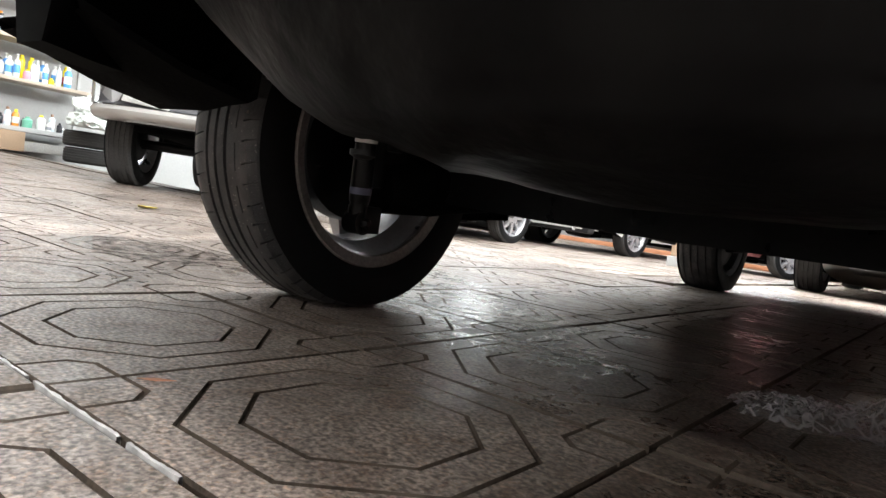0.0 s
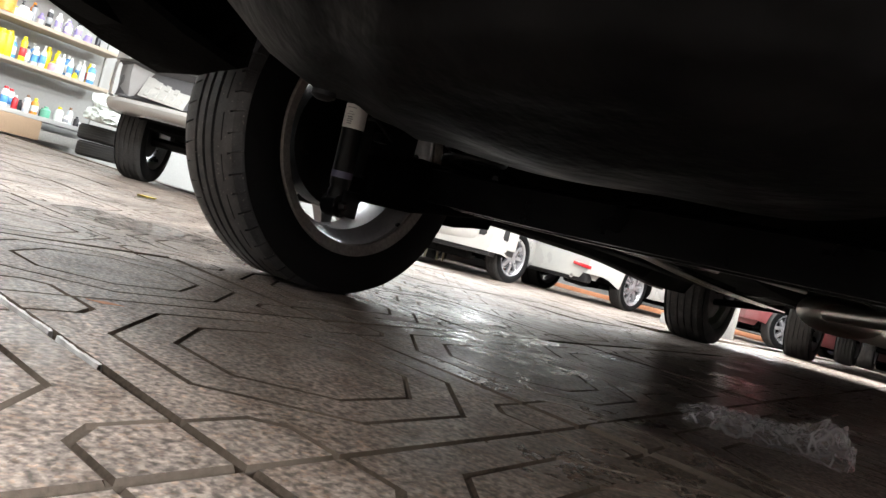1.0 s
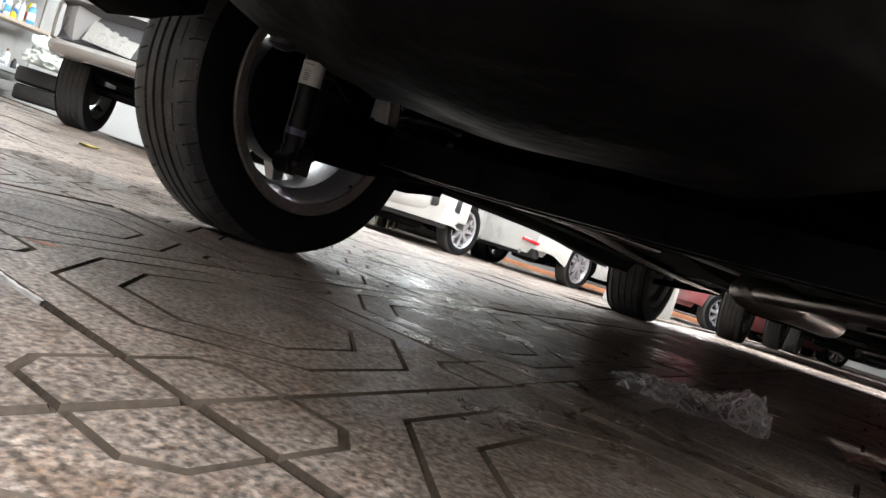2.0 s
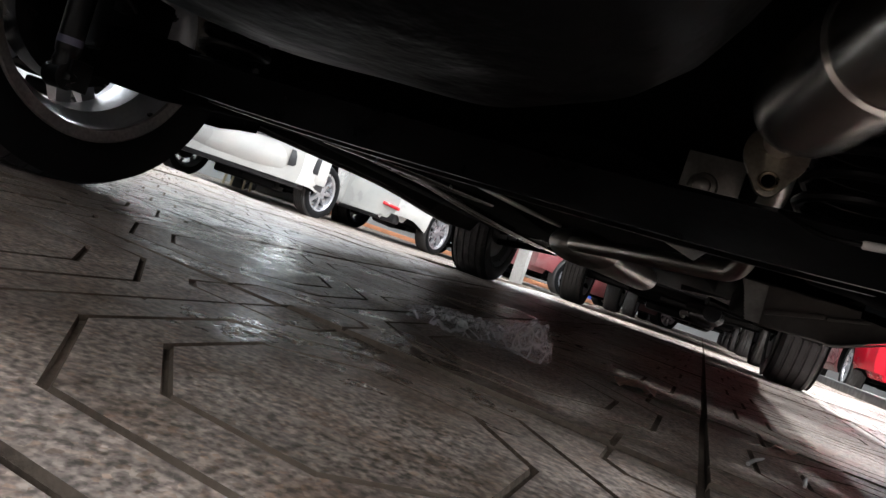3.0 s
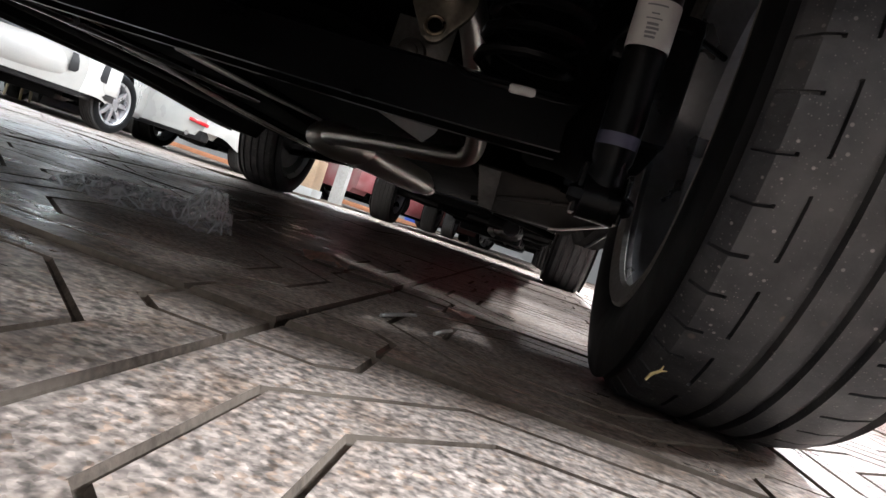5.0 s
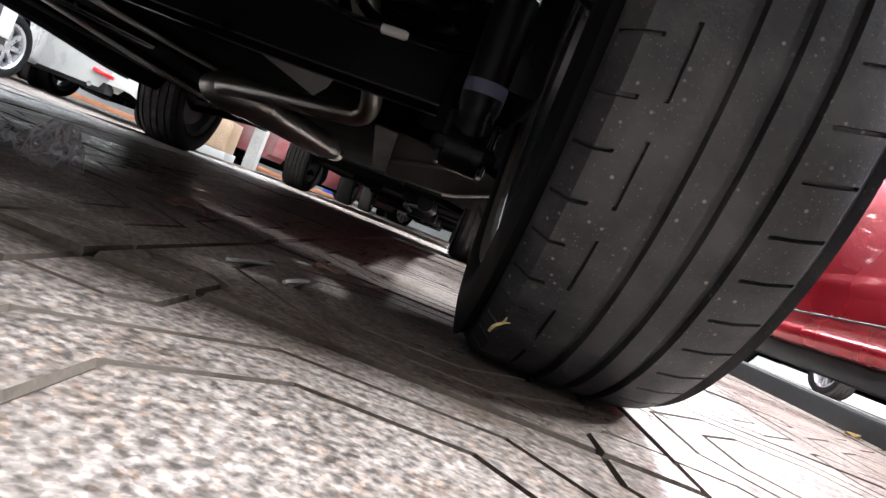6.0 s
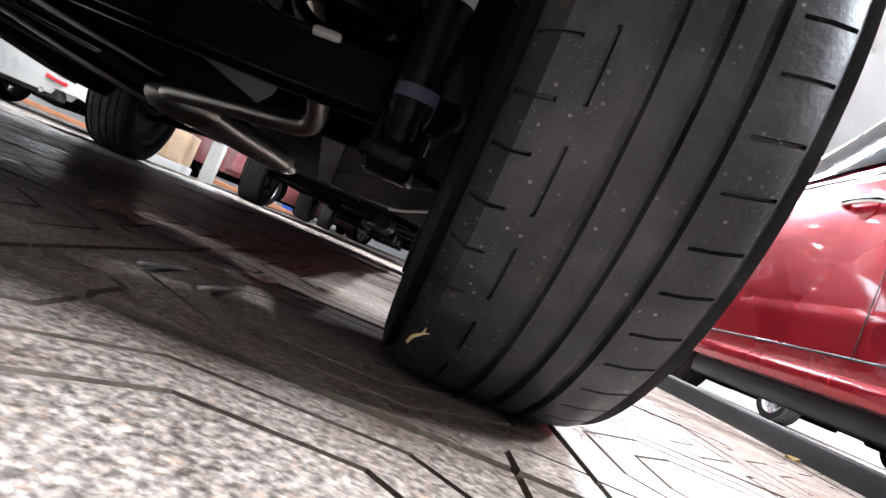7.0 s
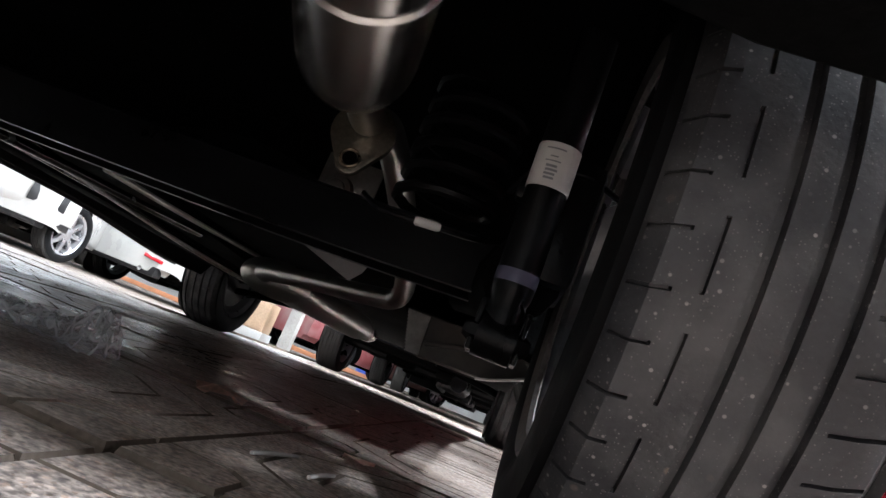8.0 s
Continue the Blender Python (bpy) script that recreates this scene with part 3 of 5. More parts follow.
# wheel arch liners: an arc behind each rear tyre and a flange back to the bumper
for sg in (1, -1):
    bm = bmesh.new()
    prof = [(-0.338 * math.cos(radians(a)), 0.299 + 0.338 * math.sin(radians(a))) for a in range(200, -1, -8)] + [(-0.352, 0.290), (-0.44, 0.305), (-0.57, 0.345)]
    rows = []
    for y, z in prof:
        rows.append([(sg * x, y, z + 0.012 * smoothstep((0.64 - x) / 0.06) + 0.003 * noise.noise((x * 14, y * 11, 2.0))) for x in (0.555, 0.60, 0.65, 0.70, 0.745, 0.772)])
    back = [[(x, y - 0.006, z + 0.012) for x, y, z in r] for r in rows]
    grid_surface(bm, [a + b[::-1] for a, b in zip(rows, back)], close_v=True)
    bmesh.ops.recalc_face_normals(bm, faces=bm.faces)
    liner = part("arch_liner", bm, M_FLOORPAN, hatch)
    bm = bmesh.new()
    tube(bm, [(sg * 0.79, -0.345, 0.318), (sg * 0.745, -0.375, 0.306), (sg * 0.68, -0.385, 0.314), (sg * 0.625, -0.365, 0.335), (sg * 0.60, -0.345, 0.36)], [0.008, 0.013, 0.014, 0.012, 0.006], 10, 6)
    part("liner_lip", bm, M_PLASTIC, liner)
    bm = bmesh.new()
    spin(bm, [(0, 0.016), (0.004, 0.016), (0.010, 0.009)], aim((sg * 0.70, -0.43, 0.332), (sg * 0.70, -0.45, 0.25)), 14)
    part("liner_clip", bm, M_PLASTIC, liner)

# front brakes, drive shafts and lower arms
for sg in (1, -1):
    bm = bmesh.new()
    lathe_x(bm, [(-0.052, 0.02), (-0.054, 0.10), (-0.05, 0.158), (-0.03, 0.162), (-0.028, 0.155), (-0.034, 0.10), (-0.034, 0.02)], 40)
    ob = part("brake_shield", bm, M_BLACKPAINT, hatch)
    ob.matrix_local = pose(sg * HALF_TRACK, WB, AXLE_Z, 0, 0, 0 if sg > 0 else 180)
    bm = bmesh.new()
    tube(bm, [(sg * 0.22, WB, 0.29), (sg * 0.45, WB, 0.285), (sg * 0.66, WB, 0.28)], [0.045, 0.016, 0.045], 14, 6)
    part("drive_shaft", bm, M_BLACKPAINT, hatch)
    bm = bmesh.new()
    tube(bm, [(sg * 0.34, WB - 0.1, 0.235), (sg * 0.5, WB - 0.03, 0.22), (sg * 0.665, WB + 0.01, 0.2)], [0.02, 0.018, 0.016], 10, 6)
    part("lower_arm", bm, M_BLACKPAINT, hatch)

# spare wheel well behind the axle
bm = bmesh.new()
LZ = [0.43, 0.40, 0.36, 0.32, 0.287, 0.26, 0.24, 0.23, 0.225, 0.224]
LL = [0.63, 0.585, 0.515, 0.44, 0.385, 0.32, 0.20, 0.12, 0.05, 0.01]
LR = [0.345, 0.335, 0.32, 0.30, 0.28, 0.25, 0.195, 0.12, 0.05, 0.01]
LY = [0.255, 0.25, 0.245, 0.235, 0.22, 0.20, 0.16, 0.10, 0.05, 0.01]
rows = []
for t in np.linspace(0, 9, 37):
    lz, ll, lr, ly = (float(np.interp(t, range(10), v)) for v in (LZ, LL, LR, LY))
    row = []
    for k in range(96):
        a = 2 * math.pi * k / 96
        cx, cy = math.cos(a), math.sin(a)
        sq = (abs(cx) ** 2.3 + abs(cy) ** 2.3) ** (-1 / 2.3)
        x, y = 0.039 + (lr if cx > 0 else ll) * cx * sq, -0.37 + ly * cy * sq
        z = lz + 0.007 * noise.noise((x * 7, y * 9, 1.3)) + 0.006 * math.exp(-((x + 0.9 * y + 0.62) / 0.018) ** 2) - 0.005 * math.exp(-((x + 0.7 * y + 0.45) / 0.014) ** 2)
        row.append((x, y, z))
    rows.append(row)
vs = grid_surface(bm, rows, close_v=True)
bm.faces.new(vs[-1])
well = part("spare_wheel_well", bm, M_WELL, hatch, "dull underside of the tail, blackened for the shade there")
for wx, wy in ((-0.18, -0.50), (0.0, -0.42), (-0.33, -0.40), (0.16, -0.36)):
    bm = bmesh.new()
    wz = 0.24 + (0.06 if wx < -0.3 else 0.0)
    spin(bm, [(0, 0.011), (0.004, 0.011), (0.007, 0.006)], aim((wx, wy, wz), (wx, wy, wz - 0.1)), 10)
    part("fastener", bm, M_BLACKPAINT, well)

# torsion beam and trailing arms
bm = bmesh.new()
rows = []
for x in np.linspace(-0.58, 0.58, 24):
    e = abs(x) / 0.58
    dz = 0.012 * e ** 3
    sec = [(0.155, 0.202), (0.16, 0.262), (0.12, 0.275), (0.08, 0.262), (0.075, 0.202), (0.087, 0.202), (0.092, 0.248), (0.12, 0.26), (0.147, 0.248), (0.143, 0.202)]
    rows.append([(x, y, z + dz) for y, z in sec])
vs = grid_surface(bm, rows, close_v=True)
bmesh.ops.recalc_face_normals(bm, faces=bm.faces)
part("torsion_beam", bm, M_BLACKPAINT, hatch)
for sg in (1, -1):
    bm = bmesh.new()
    tube(bm, [(sg * 0.50, 0.46, 0.27), (sg * 0.54, 0.25, 0.25), (sg * 0.575, 0.08, 0.235), (sg * 0.585, -0.05, 0.22)], [0.028, 0.032, 0.042, 0.034], 12, 6, flat=1.25)
    part("trailing_arm", bm, M_FLOORPAN, hatch)
    bm = bmesh.new()
    box(bm, sg * 0.60, 0.0, 0.278, 0.05, 0.12, 0.12, 0.012)
    part("hub_carrier", bm, M_BLACKPAINT, hatch)
    # coil spring between beam and floor
    bm = bmesh.new()
    cpts = [(sg * 0.47 + 0.055 * math.cos(a), 0.10 + 0.055 * math.sin(a), 0.275 + 0.028 * a / (2 * math.pi)) for a in np.linspace(0, 2 * math.pi * 6, 73)]
    tube(bm, cpts, 0.0065, 8, 1)
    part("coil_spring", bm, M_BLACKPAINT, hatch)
    # shock absorber: eye, lower tube, band, label, upper sleeve
    off = Vector((0.008, 0.026, -0.003)) if sg > 0 else Vector((0, 0, 0))
    top, bot = Vector((sg * 0.562, -0.125, 0.52)) + off, Vector((sg * 0.574, -0.105, 0.160)) + off
    ln = (top - bot).length
    m = aim(bot, top)
    sh = bmesh.new()
    spin(sh, [(0.006, 0.0155), (0.022, 0.017), (0.03, 0.0150), (0.036, 0.0172), (0.045, 0.0178), (0.20, 0.0178), (ln, 0.0178)], m, 28)
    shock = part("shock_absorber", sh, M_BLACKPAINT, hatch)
    sh = bmesh.new()
    spin(sh, [(-0.016, 0.010), (-0.016, 0.0195), (0.016, 0.0195), (0.016, 0.010)], Matrix.Translation(bot) @ Matrix.Rotation(math.pi / 2, 4, "Y"), 24)
    part("eye", sh, M_BLACKPAINT, shock)
    for xx in (-0.0195, 0.0195):
        sh = bmesh.new()
        box(sh, bot.x + xx, bot.y + 0.014, bot.z + 0.006, 0.005, 0.036, 0.044, 0.002)
        part("bracket", sh, M_BLACKPAINT, shock)
    sh = bmesh.new()
    spin(sh, [(-0.028, 0.006), (-0.023, 0.009), (0.023, 0.009), (0.028, 0.006)], Matrix.Translation(bot) @ Matrix.Rotation(math.pi / 2, 4, "Y"), 6)
    part("bolt", sh, M_BLACKPAINT, shock)
    sh = bmesh.new()
    spin(sh, [(0.046, 0.0180), (0.055, 0.0182), (0.057, 0.0180)], m, 28)
    part("paint_band", sh, M_BLUE, shock, "faded blue paint band")
    lb = bmesh.new()
    spin(lb, [(0.129, 0.0180), (0.1292, 0.0186), (0.1678, 0.0186), (0.168, 0.0180)], m, 28)
    lab = part("label", lb, M_LABEL, shock, "white paper label with small print")
    # small print as plain bars, on the side that faces the tail
    bars = bmesh.new()
    face = m.inverted().to_3x3() @ Vector((sg * -0.25, -1, 0))
    a0 = math.atan2(face.y, face.x)
    for zz, da, wd, hh in ((0.162, .1, .9, .0014), (0.155, .1, .35, .0012), (0.151, .1, .7, .0012), (0.1465, .1, .5, .0022), (0.143, .14, .55, .002), (0.1395, .1, .5, .002), (0.136, .12, .46, .002)):
        rws = []
        for a in np.linspace(a0 + da - wd / 2, a0 + da + wd / 2, 6):
            rws.append([m @ Vector((0.0189 * math.cos(a), 0.0189 * math.sin(a), zz + s * hh / 2)) for s in (-1, 1)])
        grid_surface(bars, rws)
    part("print", bars, M_INK, lab)
    # brake pipe and hand brake cable
    bm = bmesh.new()
    tube(bm, [(sg * 0.545, -0.04, 0.290), (sg * 0.558, -0.06, 0.308), (sg * 0.575, -0.062, 0.319), (sg * 0.592, -0.06, 0.320), (sg * 0.611, -0.058, 0.3205), (sg * 0.65, -0.03, 0.318)], 0.003, 8, 6)
    box(bm, sg * 0.563, -0.05, 0.291, 0.022, 0.02, 0.016, 0.003)
    part("brake_hose", bm, M_BLACKPAINT, hatch)

# exhaust: rear silencer, flange, over-axle pipe, elbow, oval middle silencer, front pipe
bm = bmesh.new()
MA, MB = Vector((0.380, -0.082, 0.332)), Vector((0.494, -0.53, 0.348))
ml = (MB - MA).length
spin(bm, [(0, 0.018), (0.003, 0.031), (0.010, 0.040), (0.022, 0.0465), (0.038, 0.0505), (0.06, 0.052), (0.178, 0.0525), (0.181, 0.0555), (0.189, 0.0555), (0.192, 0.0525), (ml - 0.03, 0.052), (ml - 0.012, 0.047), (ml, 0.03)], aim(MA, MB), 48)
silencer = part("rear_silencer", bm, M_STEEL, hatch, "brushed steel silencer can")
bm = bmesh.new()
fl = aim(Vector((0.377, 0.022, 0.316)), Vector((0.382, -0.08, 0.33)))
rows = []
OUT = [(0.034 * math.cos(a), 0.034 * math.sin(a)) for a in np.linspace(-0.5, math.pi + 0.5, 24)] + [(0.014 * math.cos(a), -0.037 + 0.014 * math.sin(a)) for a in np.linspace(math.pi + 0.6, 2 * math.pi - 0.6, 10)]
for h, k in ((0, 0.94), (0.001, 1), (0.008, 1), (0.009, 0.94)):
    rows.append([fl @ Vector((k * x, k * y, h)) for x, y in OUT])
vs = grid_surface(bm, rows, close_v=True)
bm.faces.new(vs[0]), bm.faces.new(vs[-1])
bmesh.ops.recalc_face_normals(bm, faces=bm.faces)
part("flange", bm, M_FLANGE, silencer, "dull bronze flange")
for nm, prof, mm in (("bolt_hole", [(-0.0005, 0.0075), (0.0100, 0.0075)], M_FLOORPAN), ("hole_rim", [(0.0085, 0.0078), (0.0105, 0.0082), (0.0112, 0.0098), (0.0105, 0.0112), (0.0085, 0.0118)], M_BRONZE)):
    bm = bmesh.new()
    spin(bm, prof, fl @ Matrix.Translation((0, -0.034, 0)), 20)
    part(nm, bm, mm, silencer)
bm = bmesh.new()
tube(bm, [(0.384, -0.10, 0.334), (0.378, 0.01, 0.330), (0.384, 0.06, 0.345), (0.391, 0.13, 0.335), (0.394, 0.22, 0.318), (0.392, 0.34, 0.30), (0.394, 0.45, 0.272), (0.391, 0.525, 0.243), (0.375, 0.556, 0.227), (0.335, 0.572, 0.220), (0.20, 0.655, 0.213), (0.115, 0.715, 0.208), (0.058, 0.765, 0.206), (0.034, 0.81, 0.206), (0.028, 0.88, 0.206)], 0.0185, 20, 8)
part("exhaust_pipe", bm, M_CAN, hatch)
bm = bmesh.new()
rows = []
for y, hw, hh in ((0.842, 0.02, 0.010), (0.845, 0.045, 0.022), (0.852, 0.066, 0.032), (0.861, 0.079, 0.038), (0.868, 0.083, 0.040), (0.872, 0.088, 0.044), (0.882, 0.088, 0.044), (0.886, 0.085, 0.041), (0.92, 0.082, 0.041), (0.96, 0.074, 0.039), (1.0, 0.064, 0.040), (1.42, 0.054, 0.040), (1.47, 0.034, 0.028), (1.50, 0.028, 0.025)):
    cx = 0.041 + 0.17 * max(0, y - 0.86)
    rows.append([(cx + hw * math.copysign(abs(math.cos(a)) ** 0.85, math.cos(a)), y, 0.205 + hh * math.sin(a)) for a in (2 * math.pi * j / 40 for j in range(40))])
vs = grid_surface(bm, rows, close_v=True)
bm.faces.new(vs[0][::-1]), bm.faces.new(vs[-1])
bmesh.ops.recalc_face_normals(bm, faces=bm.faces)
part("middle_silencer", bm, M_CAN, hatch, "oval steel silencer with a rolled seam")
bm = bmesh.new()
tube(bm, [(0.145, 1.49, 0.205), (0.147, 1.55, 0.205)], 0.03, 16, 4)
part("pipe_clamp", bm, M_RIMLIP, hatch, "rusty pipe joint")
bm = bmesh.new()
tube(bm, [(0.145, 1.5, 0.205), (0.14, 1.7, 0.207), (0.08, 1.9, 0.21), (0.0, 2.2, 0.23)], 0.023, 16, 6)
part("front_pipe", bm, M_STEEL, hatch)
bm = bmesh.new()
tri = [(0.165, 0.448, 0.262), (0.337, 0.448, 0.262), (0.329, 0.448, 0.236), (0.313, 0.448, 0.216)]
lo = [bm.verts.new(p) for p in tri]
hi = [bm.verts.new((x, y + 0.003, z)) for x, y, z in tri]
bm.faces.new(lo), bm.faces.new(hi[::-1])
for i in range(4):
    bm.faces.new((lo[i], hi[i], hi[(i + 1) % 4], lo[(i + 1) % 4]))
bmesh.ops.recalc_face_normals(bm, faces=bm.faces)
part("shield_corner", bm, M_SILVER, hatch, "bare metal shield corner", 0)

# heat shield, hanger plate, fuel tank with its shield, brake lines, floor ribs
bm = bmesh.new()
box(bm, 0.309, 0.252, 0.320, 0.084, 0.005, 0.070, 0.002)
plate = part("hanger_plate", bm, M_DULL, hatch)
bm = bmesh.new()
spin(bm, [(0, 0.022), (0.004, 0.022), (0.009, 0.019), (0.011, 0.012), (0.019, 0.011), (0.021, 0.008)], aim((0.300, 0.249, 0.305), (0.300, 0.1, 0.305)), 20)
part("bolt_boss", bm, M_DULL, plate)
bm = bmesh.new()
grid_surface(bm, [[(x, y, 0.262 + 0.10 * max(0, 1 - ((x - 0.1) / 0.26) ** 2) - 0.02 * smoothstep((y - 0.4) / 0.8)) for x in np.linspace(-0.16, 0.36, 15)] for y in np.linspace(0.36, 1.7, 16)])
part("tunnel_shield", bm, M_FLOORPAN, hatch)
bm = bmesh.new()
box(bm, 0.53, 1.10, 0.228, 0.24, 0.84, 0.08, 0.025, seg=3)
tank = part("fuel_tank", bm, M_FLOORPAN, hatch)
bm = bmesh.new()
SECTION = [(0.401, 0.226), (0.437, 0.154), (0.446, 0.150), (0.572, 0.155), (0.600, 0.166), (0.667, 0.194), (0.667, 0.226)]
rows = []
for y, k, dz in ((0.588, 0.965, 0.004), (0.588, 0.985, 0.001), (0.592, 1.0, 0.0), (0.63, 1.0, 0.0), (0.66, 0.99, 0.004), (0.69, 0.96, 0.010)):
    rows.append([(0.535 + (x - 0.535) * k, y, 0.225 + (z - 0.225) * k + dz + 0.0015 * noise.noise((x * 30, y * 14, z * 30))) for x, z in SECTION])
vs = grid_surface(bm, rows, close_v=True)
bm.faces.new(vs[0][::-1]), bm.faces.new(vs[-1])
bmesh.ops.recalc_face_normals(bm, faces=bm.faces)
pan = part("tank_shield", bm, M_SHIELD, tank, "dented grey metal shield", 25)
bm = bmesh.new()
grid_surface(bm, [[(x, 0.558 + dy, z + dz - 0.0008 * math.sin(40 * x)) for dy, dz in ((0, 0.0005), (0.016, 0), (0.034, 0), (0.034, -0.003), (0.0, -0.0025))] for x, z in ((0.560, 0.1525), (0.585, 0.158), (0.610, 0.168), (0.640, 0.181), (0.668, 0.193))], close_v=True)
bmesh.ops.recalc_face_normals(bm, faces=bm.faces)
part("flange", bm, M_DULL, pan, "pale bent flange")
for rx, rz, rw, rh in ((0.50, 0.188, 0.10, 0.010), (0.585, 0.206, 0.07, 0.008)):
    bm = bmesh.new()
    box(bm, 0, 0, 0, rw, 0.010, rh, 0.0035, pose(rx, 0.587, rz, 0, -14, 0))
    part("rib", bm, M_SHIELD, pan)
bm = bmesh.new()
rows = []
for k in range(25):
    f = k / 24
    xl, xr, z = 0.402 + 0.022 * f + (0.002 if k % 2 else -0.001), 0.446 + 0.004 * f, 0.224 - 0.072 * f
    rows.append([(xl, 0.580, z), (0.5 * (xl + xr), 0.578 + 0.002 * noise.noise((f * 6, 3, 1)), z), (xr, 0.582, z), (xr, 0.586, z), (xl, 0.586, z)])
vs = grid_surface(bm, rows, close_v=True)
bm.faces.new(vs[0][::-1]), bm.faces.new(vs[-1])
bmesh.ops.recalc_face_normals(bm, faces=bm.faces)
part("side_flange", bm, M_SIDEPLATE, pan, "scuffed grey side plate with a notched edge")
# bright pipe and cable along the tunnel edge
for pts, rad, nm in (([(-0.062, 0.30, 0.223), (-0.055, 0.55, 0.230), (-0.048, 0.95, 0.247)], 0.0048, "brake_pipe"),
                     ([(-0.325, 0.22, 0.217), (-0.33, 0.55, 0.236), (-0.32, 0.85, 0.250), (-0.33, 1.18, 0.268)], 0.010, "fuel_pipe"),
                     ([(-0.46, 0.34, 0.235), (-0.47, 0.8, 0.246), (-0.45, 1.3, 0.25)], 0.005, "cable")):
    bm = bmesh.new()
    tube(bm, pts, rad, 10, 8)
    part(nm, bm, M_ZINC if nm == "brake_pipe" else M_BLACKPIPE, hatch)
for k, x in enumerate((-0.33, -0.36, -0.40)):
    bm = bmesh.new()
    tube(bm, [(x, 0.35, 0.25), (x - 0.01, 0.8, 0.232 + 0.004 * k), (x - 0.02, 1.5, 0.225), (x, 2.2, 0.225)], 0.0045 if k else 0.007, 8, 8)
    part("brake_line", bm, M_STEEL, hatch)
for x in (-0.55, 0.62):
    bm = bmesh.new()
    box(bm, x, 1.25, 0.256, 0.09, 1.7, 0.04, 0.01)
    part("floor_rail", bm, M_FLOORPAN, hatch)
for sg in (1, -1):
    bm = bmesh.new()
    rows = []
    for y in np.linspace(0.36, 1.9, 18):
        z0 = 0.186 + 0.034 * smoothstep((1.9 - y) / 0.8)
        rows.append([(sg * 0.733, y, z0), (sg * 0.737, y, z0), (sg * 0.737, y, z0 + 0.03), (sg * 0.733, y, z0 + 0.03)])
    vs = grid_surface(bm, rows, close_v=True)
    bm.faces.new(vs[0]), bm.faces.new(vs[-1])
    bmesh.ops.recalc_face_normals(bm, faces=bm.faces)
    part("sill_seam", bm, M_BLACKPAINT, hatch)
bm = bmesh.new()
spin(bm, [(0, 0.003), (0.002, 0.0045), (0.022, 0.0045), (0.025, 0.003)], aim((0.474, -0.039, 0.235), (0.505, -0.035, 0.238)), 14)
part("connector", bm, M_LABEL, hatch, "pale plastic wire connector")
bm = bmesh.new()
tube(bm, [(0.40, 0.03, 0.26), (0.44, -0.03, 0.236), (0.485, -0.037, 0.236), (0.53, -0.01, 0.245), (0.57, 0.04, 0.27)], 0.003, 8, 5)
part("sensor_wire", bm, M_BLACKPAINT, hatch)

# ---- the red car alongside, white cars, the row ahead --------------------
red, red_st = parked_car("red_sedan", pose(2.71, 0.03, 0), "glossy metallic red sedan parked alongside", "sedan", M_REDCAR, 4.45, 1.72, 1.49, 2.6, 0.85, 0.305, 0.19, 0.205, low=0.19)
parked_car("red_car", pose(2.75, 8.5, ground_z(2.7, 9)), "red car with alloy wheels parked further ahead", "hatch", M_REDCAR, 3.9, 1.7, 1.5, 2.5, 0.75, 0.30, 0.19, 0.205, spokes=10, twin=False)
parked_car("silver_car", pose(5.35, 6.0, ground_z(5, 7)), "silver car parked beyond the red sedan", "hatch", M_GREYCAR, 3.9, 1.7, 1.5, 2.5, 0.75, 0.30, 0.19, 0.205)


def row_car(y, paint, label):
    return parked_car("parked_car", pose(CAR_X + 0.08, y, ground_z(0, y + 1)), label, "hatch", paint, 3.9, 1.68, 1.5, 2.45, 0.75, 0.29, 0.18, 0.19, low=0.27)


row_car(4.6, M_BLACKCAR, "black hatchback parked ahead in the row")
row_car(9.0, M_BLACKCAR, "black car further along the parked row")
row_car(13.5, M_GREYCAR, "dark car at the far end of the row")


def by_wheel(x, y, heading, side, half_track, ahead):
    """Pose of a car whose wheel on that side (1 right, -1 left), so far ahead of the rear axle, stands at (x, y)."""
    h = radians(heading)
    f, r = Vector((math.cos(h), math.sin(h))), Vector((math.sin(h), -math.cos(h)))
    o = Vector((x, y)) - r * side * half_track - f * ahead
    return pose(o.x, o.y, ground_z(x, y), 0, 0, heading - 90)


w1, w1_st = parked_car("white_car", by_wheel(-4.02, 5.72, -66, -1, 0.78, 2.5), "white car with silver alloy wheels facing the row", "hatch", M_WHITECAR, 3.95, 1.82, 1.56, 2.5, 0.75, 0.315, 0.19, 0.215, spokes=8, twin=False, steer=-28, low=0.25)
w2, w2_st = parked_car("white_sedan", by_wheel(-3.38, 7.79, 82, 1, 0.715, 0), "white sedan with a red bumper reflector", "sedan", M_WHITECAR, 4.4, 1.7, 1.47, 2.6, 0.85, 0.325, 0.2, 0.232, spokes=7, low=0.23)
lw, lw_st = parked_car("white_hatchback", by_wheel(-4.40, 1.45, 133, -1, 0.765, 0), "silver grey hatchback with a cream bumper parked near the shelves", "hatch", M_SILVER, 3.15, 1.78, 1.56, 2.0, 0.55, 0.31, 0.19, 0.2, low=0.34)

# ---- walls and roof ------------------------------------------------------


def wall(name, cx, cy, cz, sx, sy, sz, material=None, label=""):
    bm = bmesh.new()
    box(bm, cx, cy, cz, sx, sy, sz)
    return tagged(link_mesh(name, bm, material or M_WALL, None, 0), label or "white painted workshop wall", "wall", kind="structure")


